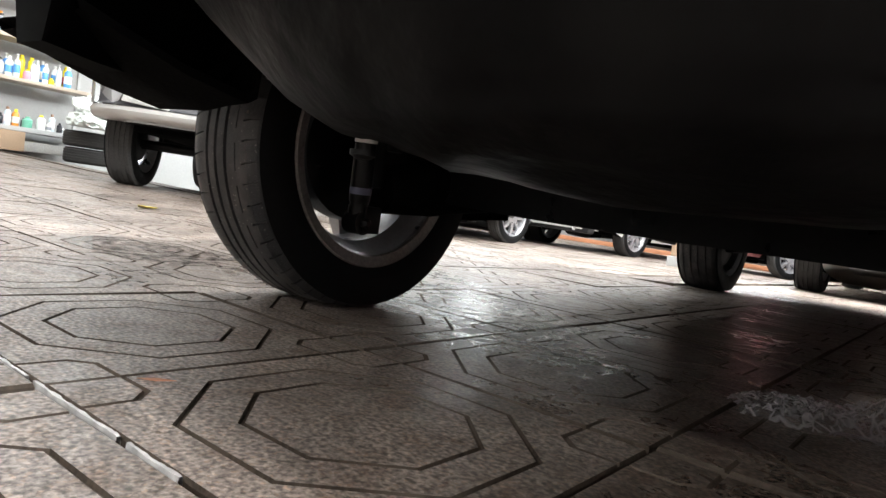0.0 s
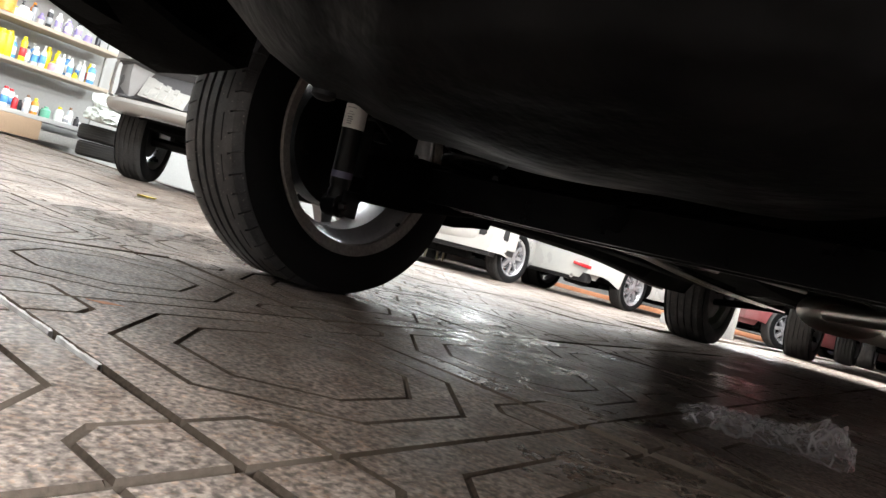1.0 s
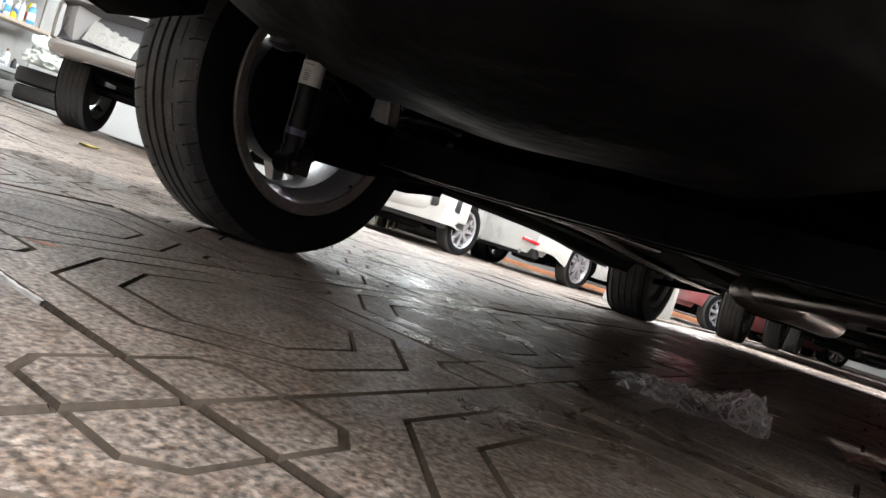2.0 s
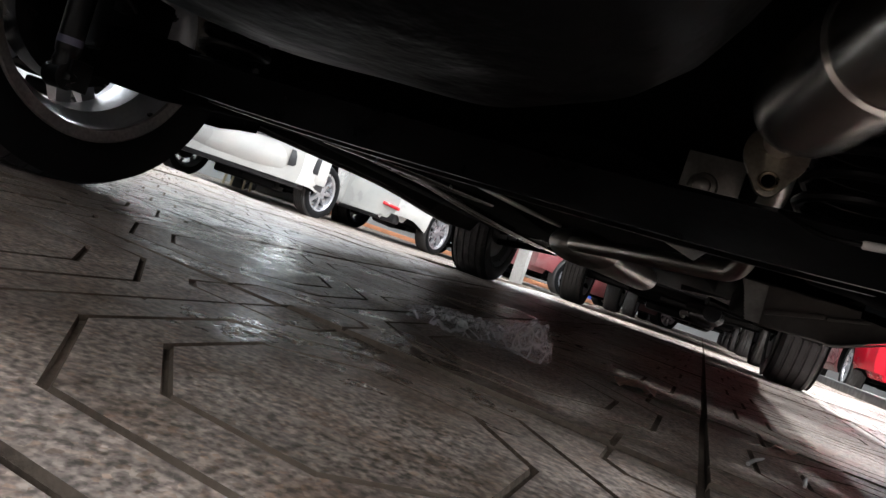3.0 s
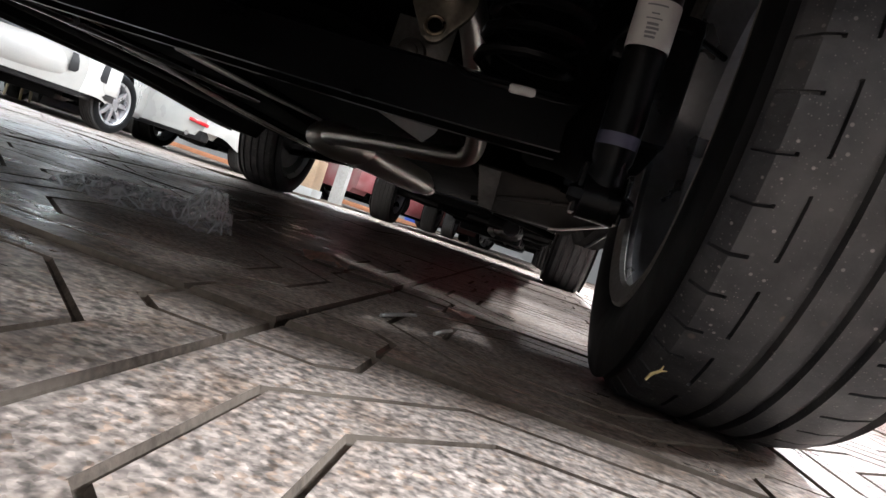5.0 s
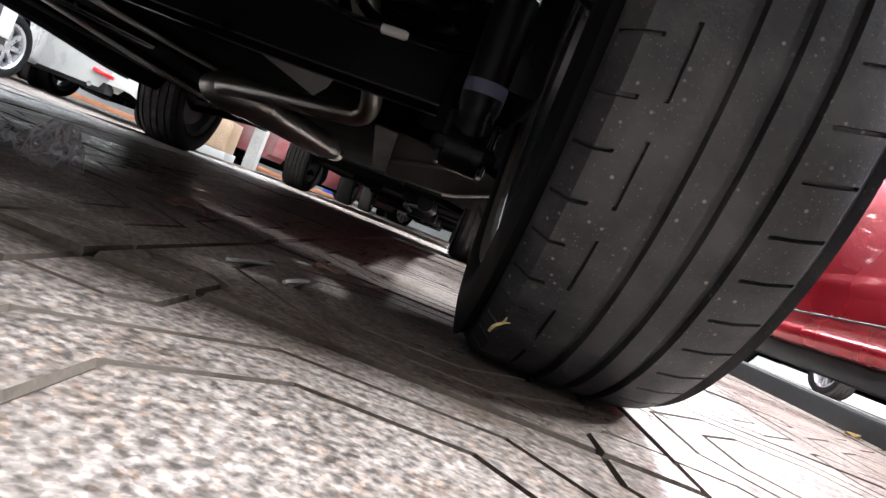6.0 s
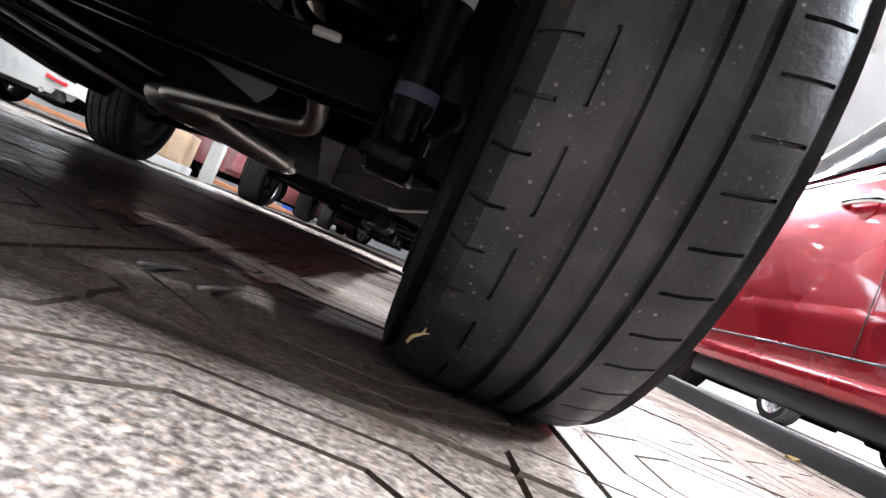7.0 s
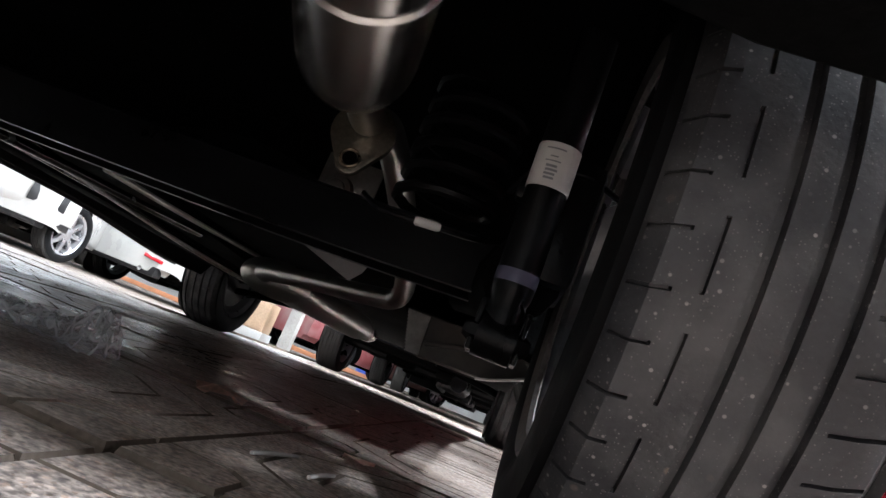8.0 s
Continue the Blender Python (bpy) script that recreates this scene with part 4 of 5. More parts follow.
wall("wall_west", -8.6, 7.5, 2.0, 0.2, 33, 5.4)
wall("wall_east", 7.6, 7.5, 2.0, 0.2, 33, 5.4, M_WALLWHITE)
wall("wall_south", -0.5, -9.1, 2.0, 16, 0.2, 5.4)
wall("wall_north", -0.5, 24.1, 2.0, 16, 0.2, 5.4)
bm = bmesh.new()
box(bm, -0.5, 7.5, 4.55, 16.6, 34, 0.12)
tagged(link_mesh("ceiling", bm, M_CEIL, None, 0), "pale sheet roof over the parking", "ceiling", kind="structure")

# ---- paving --------------------------------------------------------------
TX, TY, TP = -0.84, -0.62, 0.40


def oct_ring(a):
    h = a * 0.4142
    return [(a, -h), (a, h), (h, a), (-h, a), (-a, h), (-a, -h), (-h, -a), (h, -a)]


def prism(bm, poly, top=0.0, bottom=-0.0036, inset=0.0014, mi=0):
    """A raised piece with sloping edges, from a polygon (counter-clockwise) at its foot."""
    n = len(poly)
    P = [Vector((x, y)) for x, y in poly]
    tops = []
    for i in range(n):
        e1, e2 = (P[i] - P[i - 1]).normalized(), (P[(i + 1) % n] - P[i]).normalized()
        n1, n2 = Vector((-e1.y, e1.x)), Vector((-e2.y, e2.x))
        b = (n1 + n2)
        b = b / max(0.3, b.dot(n1))
        tops.append(P[i] + b * inset)
    lo = [bm.verts.new((p.x, p.y, bottom)) for p in P]
    hi = [bm.verts.new((p.x, p.y, top)) for p in tops]
    bm.faces.new(hi).material_index = mi
    for i in range(n):
        bm.faces.new((lo[i], lo[(i + 1) % n], hi[(i + 1) % n], hi[i])).material_index = 1


def tile_bmesh():
    """One moulded 40 cm paving tile: octagon, ring, and border with squares at the corners."""
    bm = bmesh.new()
    g = 0.0015
    e = 0.1966
    prism(bm, oct_ring(0.104 - g))
    inn, out = oct_ring(0.104 + g), oct_ring(0.152 - g)
    for i in range(8):
        j = (i + 1) % 8
        # ring segments butt against each other
        a, b, c, d = inn[i], out[i], out[j], inn[j]
        prism_quad(bm, [a, b, c, d], (1, 3))
    c0, c1 = 0.130, 0.150
    for k in range(4):
        def rt(p):
            for _ in range(k):
                p = (-p[1], p[0])
            return p
        h = (0.152 + g) * 0.4142
        a0 = 0.152 + g
        prism_quad(bm, [rt(p) for p in ((a0, -h), (e, -c0 + g), (e, c0 - g), (a0, h))], (1, 3))
        prism_quad(bm, [rt(p) for p in ((a0, h), (e, c0 - g), (c1 - g, c0 - g), (c0 - g, c1 - g), (c0 - g, e), (h, a0))], (1, 2, 3, 5))
        prism(bm, [rt(p) for p in ((c1 + g, c0 + g), (e, c0 + g), (e, e), (c0 + g, e), (c0 + g, c1 + g))])
    base = [bm.verts.new((sx * e, sy * e, -0.0034)) for sx, sy in ((-1, -1), (1, -1), (1, 1), (-1, 1))]
    bm.faces.new(base).material_index = 1
    skirt = [bm.verts.new((v.co.x, v.co.y, -0.03)) for v in base]
    for i in range(4):
        bm.faces.new((skirt[i], skirt[(i + 1) % 4], base[(i + 1) % 4], base[i])).material_index = 1
    return bm


def prism_quad(bm, poly, edges, top=0.0, bottom=-0.0036, inset=0.0014):
    """A raised piece whose listed edges slope; its other edges butt against its neighbours."""
    n = len(poly)
    P = [Vector(p) for p in poly]
    nrm = []
    for i in range(n):
        e = (P[(i + 1) % n] - P[i]).normalized()
        nrm.append(Vector((-e.y, e.x)) * (inset if i in edges else 0))
    tops = []
    for i in range(n):
        # meet the two shifted edges
        a, b = P[i - 1] + nrm[i - 1], P[i] + nrm[i - 1]
        c, d = P[i] + nrm[i], P[(i + 1) % n] + nrm[i]
        r, s = b - a, d - c
        den = r.x * s.y - r.y * s.x
        if abs(den) < 1e-9:
            tops.append(P[i] + nrm[i])
        else:
            t = ((c - a).x * s.y - (c - a).y * s.x) / den
            tops.append(a + r * t)
    lo = [bm.verts.new((p.x, p.y, bottom)) for p in P]
    hi = [bm.verts.new((p.x, p.y, top)) for p in tops]
    bm.faces.new(hi)
    for i in edges:
        bm.faces.new((lo[i], lo[(i + 1) % n], hi[(i + 1) % n], hi[i])).material_index = 1


def axis(lo, hi, near_lo, near_hi, fine, coarse):
    out, v = [], lo
    while v < hi - 1e-6:
        out.append(v)
        v += fine if near_lo <= v < near_hi else coarse
    return out + [hi]


bm = bmesh.new()
gx = sorted(set(axis(-8.6, 7.6, -3, 3, 0.3, 0.6)) | {-1.21, -1.29})
gy = sorted(set(axis(-9.1, 24.1, -2, 6, 0.3, 0.8)) | {2.31, 2.41})
grid_surface(bm, [[(x, y, ground_z(x, y) - 0.0085) for y in gy] for x in gx])
ground = tagged(link_mesh("ground", bm, M_JOINT, None, 20), "grey patterned concrete paving, damp and stained", "paving", kind="structure")
tb = tile_bmesh()
tile_me = bpy.data.meshes.new("paving_tile")
tb.normal_update()
tb.to_mesh(tile_me)
tb.free()
for mm in (M_TILE, M_JOINT):
    tile_me.materials.append(mm)
rnd = random.Random(5)
near, far = [], []
for i in range(-18, 16):
    for j in range(-12, 46):
        cx, cy = TX + 0.2 + TP * i, TY + 0.2 + TP * j
        (near if -2.3 < cx < 2.3 and -1.3 < cy < 4.3 and len(near) < 300 else far).append((cx, cy))


def lay(cx, cy):
    """Pose of a tile bedded on the sloping ground, a little uneven."""
    sy = (ground_z(cx, cy + 0.2) - ground_z(cx, cy - 0.2)) / 0.4
    sx = (ground_z(cx + 0.2, cy) - ground_z(cx - 0.2, cy)) / 0.4
    return pose(cx, cy, ground_z(cx, cy) + rnd.uniform(-0.0012, 0.0012), math.degrees(math.atan(sy)) + rnd.uniform(-.35, .35), -math.degrees(math.atan(sx)) + rnd.uniform(-.35, .35)) @ pose(0, 0, 0, 0, 0, 90 * rnd.randrange(4))


for cx, cy in near:
    o = new("paving_tile", tile_me)
    o.parent = ground
    o.matrix_world = lay(cx, cy)
V = np.array([v.co[:] for v in tile_me.vertices])
F = [tuple(p.vertices) for p in tile_me.polygons]
MI = [p.material_index for p in tile_me.polygons]
verts, faces, mids = [], [], []
for cx, cy in far:
    o = len(verts)
    mm = np.array(lay(cx, cy))
    verts += [tuple(p) for p in V @ mm[:3, :3].T + mm[:3, 3]]
    faces += [tuple(i + o for i in f) for f in F]
    mids += MI
fme = bpy.data.meshes.new("paving_far")
fme.from_pydata(verts, [], faces)
fme.materials.append(M_TILE), fme.materials.append(M_JOINT)
fme.polygons.foreach_set("material_index", mids)
fob = new("paving_far", fme)
fob.parent = ground
tagged(fob, kind="stuff")

bm = bmesh.new()
box(bm, 1.68, 4.0, 0.015, 0.06, 12.0, 0.08, 0.008)
kerb = tagged(link_mesh("kerb", bm, M_STEELRAIL, None, 30), "low dark kerb with a pale worn top between the parking rows", "kerb", kind="structure")
bm = bmesh.new()
box(bm, 1.69, 4.0, 0.0575, 0.026, 12.0, 0.006, 0.002)
part("kerb_top", bm, M_KERB, kerb)

# ---- details of the cars alongside ---------------------------------------
M_TRIM = mat("black_trim", (0.015, 0.015, 0.016), 0.4, vary=0.1, bump=0.0)
M_PLATE = mat("number_plate", (0.42, 0.42, 0.4), 0.5, vary=0.1, scale=8, bump=0.05)
M_PLATEINK = mat("plate_ink", (0.42, 0.42, 0.4), 0.6)


def strip_on_side(parent, st, pts, width, material, name, off=0.003, sgn=-1, label=""):
    """A thin strip laid along the body's side through points (y, frac of the side's height)."""
    bm = bmesh.new()
    path = []
    for y, f in pts:
        p = section_at(st, y, f)
        path.append(Vector((sgn * (p.x + off), p.y, p.z)))
    path = smooth_path(path, 6)
    rows = []
    for i, p in enumerate(path):
        d = (path[min(i + 1, len(path) - 1)] - path[max(i - 1, 0)]).normalized()
        u = Vector((1, 0, 0)).cross(d).normalized() * width / 2
        rows.append([p - u, p - u * 0.5 + Vector((sgn * 0.0015, 0, 0)), p + u * 0.5 + Vector((sgn * 0.0015, 0, 0)), p + u])
    grid_surface(bm, rows)
    return part(name, bm, material, parent, label)


# red sedan: seams, handles, skirt, window trim, mirror
for yy in (1.19, 2.20, 0.22):
    strip_on_side(red, red_st, [(yy, .2), (yy + 0.01, .4), (yy + 0.0, .6), (yy - 0.03, .8), (yy - 0.06, .98)], 0.006, M_TRIM, "door_seam", 0.005)
strip_on_side(red, red_st, [(0.35, .2), (1.19, .2), (2.20, .18)], 0.007, M_TRIM, "door_seam")
strip_on_side(red, red_st, [(0.2, 1.0), (1.0, 1.0), (1.8, 1.0), (2.4, 1.0)], 0.02, M_CHROME, "window_trim", 0.006)
for yy in (1.40, 0.44):
    p = section_at(red_st, yy, 0.66)
    bm = bmesh.new()
    x0 = -(p.x + 0.004)
    tube(bm, [(x0 + 0.01, yy - 0.10, p.z), (x0 - 0.028, yy - 0.08, p.z + 0.004), (x0 - 0.034, yy, p.z + 0.006), (x0 - 0.028, yy + 0.08, p.z + 0.004), (x0 + 0.01, yy + 0.10, p.z)], [0.010, 0.012, 0.013, 0.012, 0.010], 12, 6, flat=1.2)
    part("door_handle", bm, M_CHROME, red, "chrome door handle")
    bm = bmesh.new()
    spin(bm, [(0, 0.05), (0.006, 0.045), (0.007, 0.01)], pose(x0 + 0.006, yy, p.z - 0.004, 0, -90, 0), 20)
    part("handle_cup", bm, M_REDCAR, red)
bm = bmesh.new()
rows = []
for yy in np.linspace(0.42, 2.22, 20):
    p = section_at(red_st, float(yy), 0.05)
    x = -p.x
    rows.append([(x + 0.03, yy, 0.186), (x - 0.002, yy, 0.192), (x - 0.008, yy, 0.208), (x - 0.009, yy, 0.232), (x - 0.006, yy, 0.252), (x + 0.006, yy, 0.264)])
grid_surface(bm, rows)
bmesh.ops.recalc_face_normals(bm, faces=bm.faces)
part("side_skirt", bm, M_REDCAR, red)
bm = bmesh.new()
box(bm, -0.73, 1.30, 0.152, 0.16, 1.85, 0.075, 0.02)
part("sill_underside", bm, M_TRIM, red)
bm = bmesh.new()
rows = []
for yy in np.linspace(0.5, 2.4, 16):
    p = section_at(red_st, float(yy), 0.32)
    rows.append([(-p.x + 0.004, yy, p.z - 0.075), (-p.x + 0.001, yy, p.z - 0.03), (-p.x - 0.0035, yy, p.z), (-p.x - 0.001, yy, p.z + 0.035), (-p.x + 0.004, yy, p.z + 0.10)])
grid_surface(bm, rows)
bmesh.ops.recalc_face_normals(bm, faces=bm.faces)
part("side_crease", bm, M_REDCAR, red)
bm = bmesh.new()
box(bm, -0.95, 2.30, 0.98, 0.18, 0.09, 0.12, 0.035, seg=3)
part("door_mirror", bm, M_REDCAR, red)

# white car: bumper recess, grille, plate mount
nose = 2.5 + 0.75


def nose_band(a0, a1, section, n=30):
    """A band round the rounded nose of the white car: section points are (inset, height)."""
    bm = bmesh.new()
    rows = []
    for a in np.linspace(a0, a1, n):
        x, y = 0.9 * math.sin(a * 1.45) / math.sin(1.45), nose + 0.03 - 0.46 * abs(a) ** 3.0
        rows.append([(x * (1 - 0.2 * d), y - d, z) for d, z in section])
    grid_surface(bm, rows)
    bmesh.ops.recalc_face_normals(bm, faces=bm.faces)
    return bm


part("front_bumper", nose_band(-1, 1, [(0.10, 0.90), (0.03, 0.86), (0.012, 0.76), (0.02, 0.66), (0.0, 0.56), (-0.012, 0.47), (0.0, 0.40), (0.03, 0.362), (0.09, 0.35)]), M_WHITECAR, w1, "smooth white front bumper")
part("front_lip", nose_band(-0.96, 0.96, [(0.035, 0.358), (0.04, 0.325), (0.08, 0.30), (0.3, 0.295)]), M_TRIM, w1)
for lo, hi in ((-0.80, -0.44), (0.44, 0.80)):
    part("fog_recess", nose_band(lo, hi, [(0.02, 0.635), (-0.022, 0.62), (-0.03, 0.56), (-0.034, 0.48), (-0.026, 0.455), (0.01, 0.45)], 12), M_TRIM, w1)
part("lower_grille", nose_band(-0.36, 0.36, [(0.05, 0.80), (0.0, 0.79), (-0.004, 0.70), (0.0, 0.665), (0.04, 0.655)], 16), M_GREYCAR, w1)
part("grille_bar", nose_band(-0.34, 0.34, [(0.01, 0.742), (-0.012, 0.738), (-0.012, 0.722), (0.01, 0.718)], 16), M_TRIM, w1)
for sg in (-1, 1):
    bm = bmesh.new()
    box(bm, sg * 0.76, nose - 0.88 - 0.32, 0.27, 0.17, 0.012, 0.20, 0.004)
    part("mud_flap", bm, M_WHITECAR, w1)
bm = bmesh.new()
box(bm, 0, nose - 0.22, 0.285, 1.38, 0.38, 0.07, 0.02)
part("splash_guard", bm, M_TRIM, w1)

# white sedan: reflectors, dark diffuser, tail pipes
tail2 = -(4.4 - 2.6 - 0.85)
for sg in (-1, 1):
    bm = bmesh.new()
    box(bm, 0, 0, 0, 0.25, 0.05, 0.045, 0.014, pose(sg * 0.58, tail2 - 0.006, 0.44, 0, sg * 6, sg * 7), seg=3)
    part("reflector", bm, M_REDLENS, w2, "red bumper reflector")
bm = bmesh.new()
box(bm, 0, tail2 + 0.10, 0.31, 1.3, 0.16, 0.16, 0.03)
part("diffuser", bm, M_TRIM, w2)
bm = bmesh.new()
tube(bm, [(0.45, tail2 + 0.0, 0.28), (0.45, tail2 + 0.3, 0.28)], 0.03, 12, 3)
part("tail_pipe", bm, M_CHROME, w2)

# white hatchback: plate recess and plate, lamps, bumper step
tail3 = -(3.35 - 2.2 - 0.55)
# car paint in the plate recess, greyed to hold the shade there
M_RECESS = mat("shaded_recess_paint", (0.10, 0.10, 0.105), 0.45, vary=0.08, bump=0.0)


def tail_curve(a):
    """A point along the rounded tail of the silver car, a from -1 to 1."""
    return 0.92 * math.sin(a * 1.45) / math.sin(1.45), tail3 - 0.09 + 0.38 * abs(a) ** 3.2


def tail_band(a0, a1, section, n=28):
    """A band round the tail: section points are (inset, height)."""
    bm = bmesh.new()
    rows = []
    for a in np.linspace(a0, a1, n):
        x, y = tail_curve(a)
        rows.append([(x * (1 - 0.25 * d), y + d, z) for d, z in section])
    grid_surface(bm, rows)
    bmesh.ops.recalc_face_normals(bm, faces=bm.faces)
    return bm


part("bumper", tail_band(-1, 1, [(0.16, 0.49), (0.03, 0.487), (0.0, 0.475), (-0.012, 0.452), (-0.006, 0.43), (0.02, 0.408), (0.10, 0.398), (0.2, 0.395)]), M_WHITECAR, lw, "cream painted rear bumper")
part("plate_recess", tail_band(-0.76, 0.5, [(-0.004, 0.70), (0.02, 0.69), (0.055, 0.665), (0.03, 0.505), (0.015, 0.487), (-0.004, 0.483)]), M_RECESS, lw)
part("corner_panel", tail_band(-0.97, -0.76, [(0.03, 0.72), (-0.004, 0.70), (-0.012, 0.60), (-0.008, 0.49), (0.03, 0.48)], 12), M_SILVER, lw)
part("tailgate_lip", tail_band(-0.95, 0.9, [(0.10, 0.86), (0.03, 0.82), (-0.004, 0.77), (-0.008, 0.715), (0.02, 0.70)]), M_SILVER, lw)
PLATE_AT = pose(-0.475, tail3 - 0.044, 0.560, -26, 5, -5)
bm = bmesh.new()
box(bm, 0, 0, 0, 0.29, 0.008, 0.15, 0.004, PLATE_AT)
plate = part("number_plate", bm, M_PLATE, lw)
for k in range(8):
    bx, bz = (0.058 * (k - 1), 0.035) if k < 3 else (0.052 * (k - 5), -0.035)
    bm = bmesh.new()
    box(bm, 0, 0, 0, 0.030, 0.003, 0.048, 0.0, PLATE_AT @ pose(bx, -0.0055, bz))
    part("plate_bar", bm, M_PLATEINK, plate, "", 0)
for sg in (-1, 1):
    lo, hi = (0.84, 0.93) if sg > 0 else (-0.93, -0.84)
    part("tail_lamp", tail_band(lo, hi, [(0.02, 0.70), (-0.014, 0.69), (-0.022, 0.61), (-0.014, 0.53), (0.02, 0.52)], 10), M_REDLENS, lw, "red tail lamp")

# ---- lamps under the roof ------------------------------------------------
M_SPOT = glow("led_spot", (1.0, 0.98, 0.95), 260)
bm = bmesh.new()
tube_fix = thing("tube_lamp", pose(LAMPS[0][0], LAMPS[0][1], LAMPS[0][2] + 0.23), "white twin tube lamp under the roof", "lamp", "roof lamps")
box(bm, 0, 0, -0.03, 0.22, 3.0, 0.05, 0.01)
part("housing", bm, M_WALL, tube_fix)
for sx in (-0.06, 0.06):
    bm = bmesh.new()
    tube(bm, [(sx, -1.45, -0.075), (sx, 0, -0.075), (sx, 1.45, -0.075)], 0.013, 10, 2)
    part("tube", bm, M_LED, tube_fix)
for lx, ly, lz, _, _ in LAMPS[1:]:
    copy_thing(tube_fix, pose(lx, ly, lz + 0.23))
# invented fixture for the fill lamp behind the camera
copy_thing(tube_fix, pose(0.2, -5.4, 3.43, 0, 0, 90))
for lx, ly, lz, turn in ((LAMPS[0][0], LAMPS[0][1], LAMPS[0][2] + 0.21, 0), (0.2, -5.4, 3.41, 90)):
    for k in (-1, 1):
        bm = bmesh.new()
        dx, dy = (0, 1.2 * k) if not turn else (1.2 * k, 0)
        tube(bm, [(lx + dx, ly + dy, lz), (lx + dx, ly + dy, 0.5 * (lz + 4.49)), (lx + dx, ly + dy, 4.49)], 0.004, 6, 2)
        tagged(link_mesh("lamp_rod", bm, M_WALL, None, 40), "thin white rod added to hang an unseen tube lamp", "rod", "lamp rods")
spot = thing("ceiling_spot", pose(0.9, -1.2, 4.49), "small round white ceiling lamp", "lamp", "ceiling spots")
bm = bmesh.new()
spin(bm, [(-0.10, 0.05), (-0.09, 0.062), (0, 0.07)], pose(0, 0, 0), 20)
part("housing", bm, M_WALL, spot)
bm = bmesh.new()
spin(bm, [(-0.108, 0.045), (-0.101, 0.05)], pose(0, 0, 0), 20)
part("diffuser", bm, M_SPOT, spot)
for i in range(4):
    for j in range(7):
        if i or j:
            copy_thing(spot, pose(0.7 + 0.75 * i, -1.2 + 1.15 * j, 4.49))
for i in range(3):
    for j in range(7):
        copy_thing(spot, pose(-1.55 + 0.75 * i, -1.0 + 1.15 * j, 4.49))
for i in range(5):
    for j in range(8):
        copy_thing(spot, pose(-6.6 + 1.3 * i, 7.6 + 1.7 * j, 4.49))

# ---- shelves along the west wall -----------------------------------------
SH_X0, SH_X1, SH_Y0, SH_Y1 = -8.42, -8.0, -0.6, 2.72
shelf = thing("wall_shelf", pose(0, 0, 0), "white wall shelves crowded with bottles and cans", "shelf")
for zz in (0.41, 0.93, 1.37, 1.82):
    bm = bmesh.new()
    box(bm, 0.5 * (SH_X0 + SH_X1), 0.5 * (SH_Y0 + SH_Y1), zz - 0.02, SH_X1 - SH_X0, SH_Y1 - SH_Y0, 0.04 if zz > 0.5 else 0.05, 0.004)
    part("shelf_board", bm, M_WOOD if zz > 0.5 else M_WALL, shelf)
for yy in (SH_Y0, 1.06, SH_Y1):
    bm = bmesh.new()
    box(bm, SH_X0 + 0.03, yy, 0.98, 0.04, 0.03, 1.75, 0.003)
    part("upright", bm, M_WALL, shelf)
bm = bmesh.new()
box(bm, -8.2, 1.0, 0.215, 0.40, 3.3, 0.11, 0.01)
tagged(link_mesh("kerb_step", bm, M_KERB, None, 30), "low concrete step under the shelves", "step", kind="structure")

COLORS = {"yellow": (0.85, 0.68, 0.03), "white": (0.8, 0.8, 0.78), "blue": (0.10, 0.32, 0.7), "red": (0.62, 0.04, 0.05), "orange": (0.85, 0.30, 0.05), "purple": (0.36, 0.30, 0.6), "green": (0.18, 0.5, 0.36),
          "grey": (0.32, 0.33, 0.35), "black": (0.03, 0.03, 0.035), "pale": (0.62, 0.7, 0.75), "brown": (0.25, 0.14, 0.08), "pink": (0.8, 0.35, 0.42)}
PAINTS = {k: mat("bottle_" + k, v, 0.3, vary=0.06, bump=0.0) for k, v in COLORS.items()}


def bottle(x, y, z, r, h, body, cap, label_col, kind):
    ob = thing(kind, pose(x, y, z, 0, 0, 0), "%s %s with a %s cap on the shelf" % (body, kind.replace("_", " "), cap), kind.split("_")[-1], "shelf goods")
    bm = bmesh.new()
    if kind == "spray_can":
        prof, ctop = [(0, r * .94), (0.006, r), (h * .80, r), (h * .84, r * .93), (h * .87, r * .6)], [(h * .87, r * .62), (h * .97, r * .6), (h, r * .5)]
    elif kind == "pump_bottle":
        prof, ctop = [(0, r * .9), (0.01, r), (h * .62, r), (h * .72, r * .75), (h * .78, r * .34)], [(h * .78, r * .36), (h * .86, r * .36), (h * .88, r * .16), (h * .96, r * .16), (h * .965, r * .5), (h, r * .42)]
    else:
        prof, ctop = [(0, r * .92), (0.008, r), (h * .70, r), (h * .80, r * .7), (h * .85, r * .42)], [(h * .85, r * .46), (h * .98, r * .46), (h, r * .38)]
    spin(bm, prof, pose(0, 0, 0), 16)
    part("body", bm, PAINTS[body], ob)
    bm = bmesh.new()
    spin(bm, ctop, pose(0, 0, 0), 14)
    part("cap", bm, PAINTS[cap], ob)
    if label_col:
        bm = bmesh.new()
        spin(bm, [(h * .2, r * .99), (h * .205, r * 1.015), (h * .55, r * 1.015), (h * .555, r * .99)], pose(0, 0, 0), 16)
        part("label", bm, PAINTS[label_col], ob)
    return ob


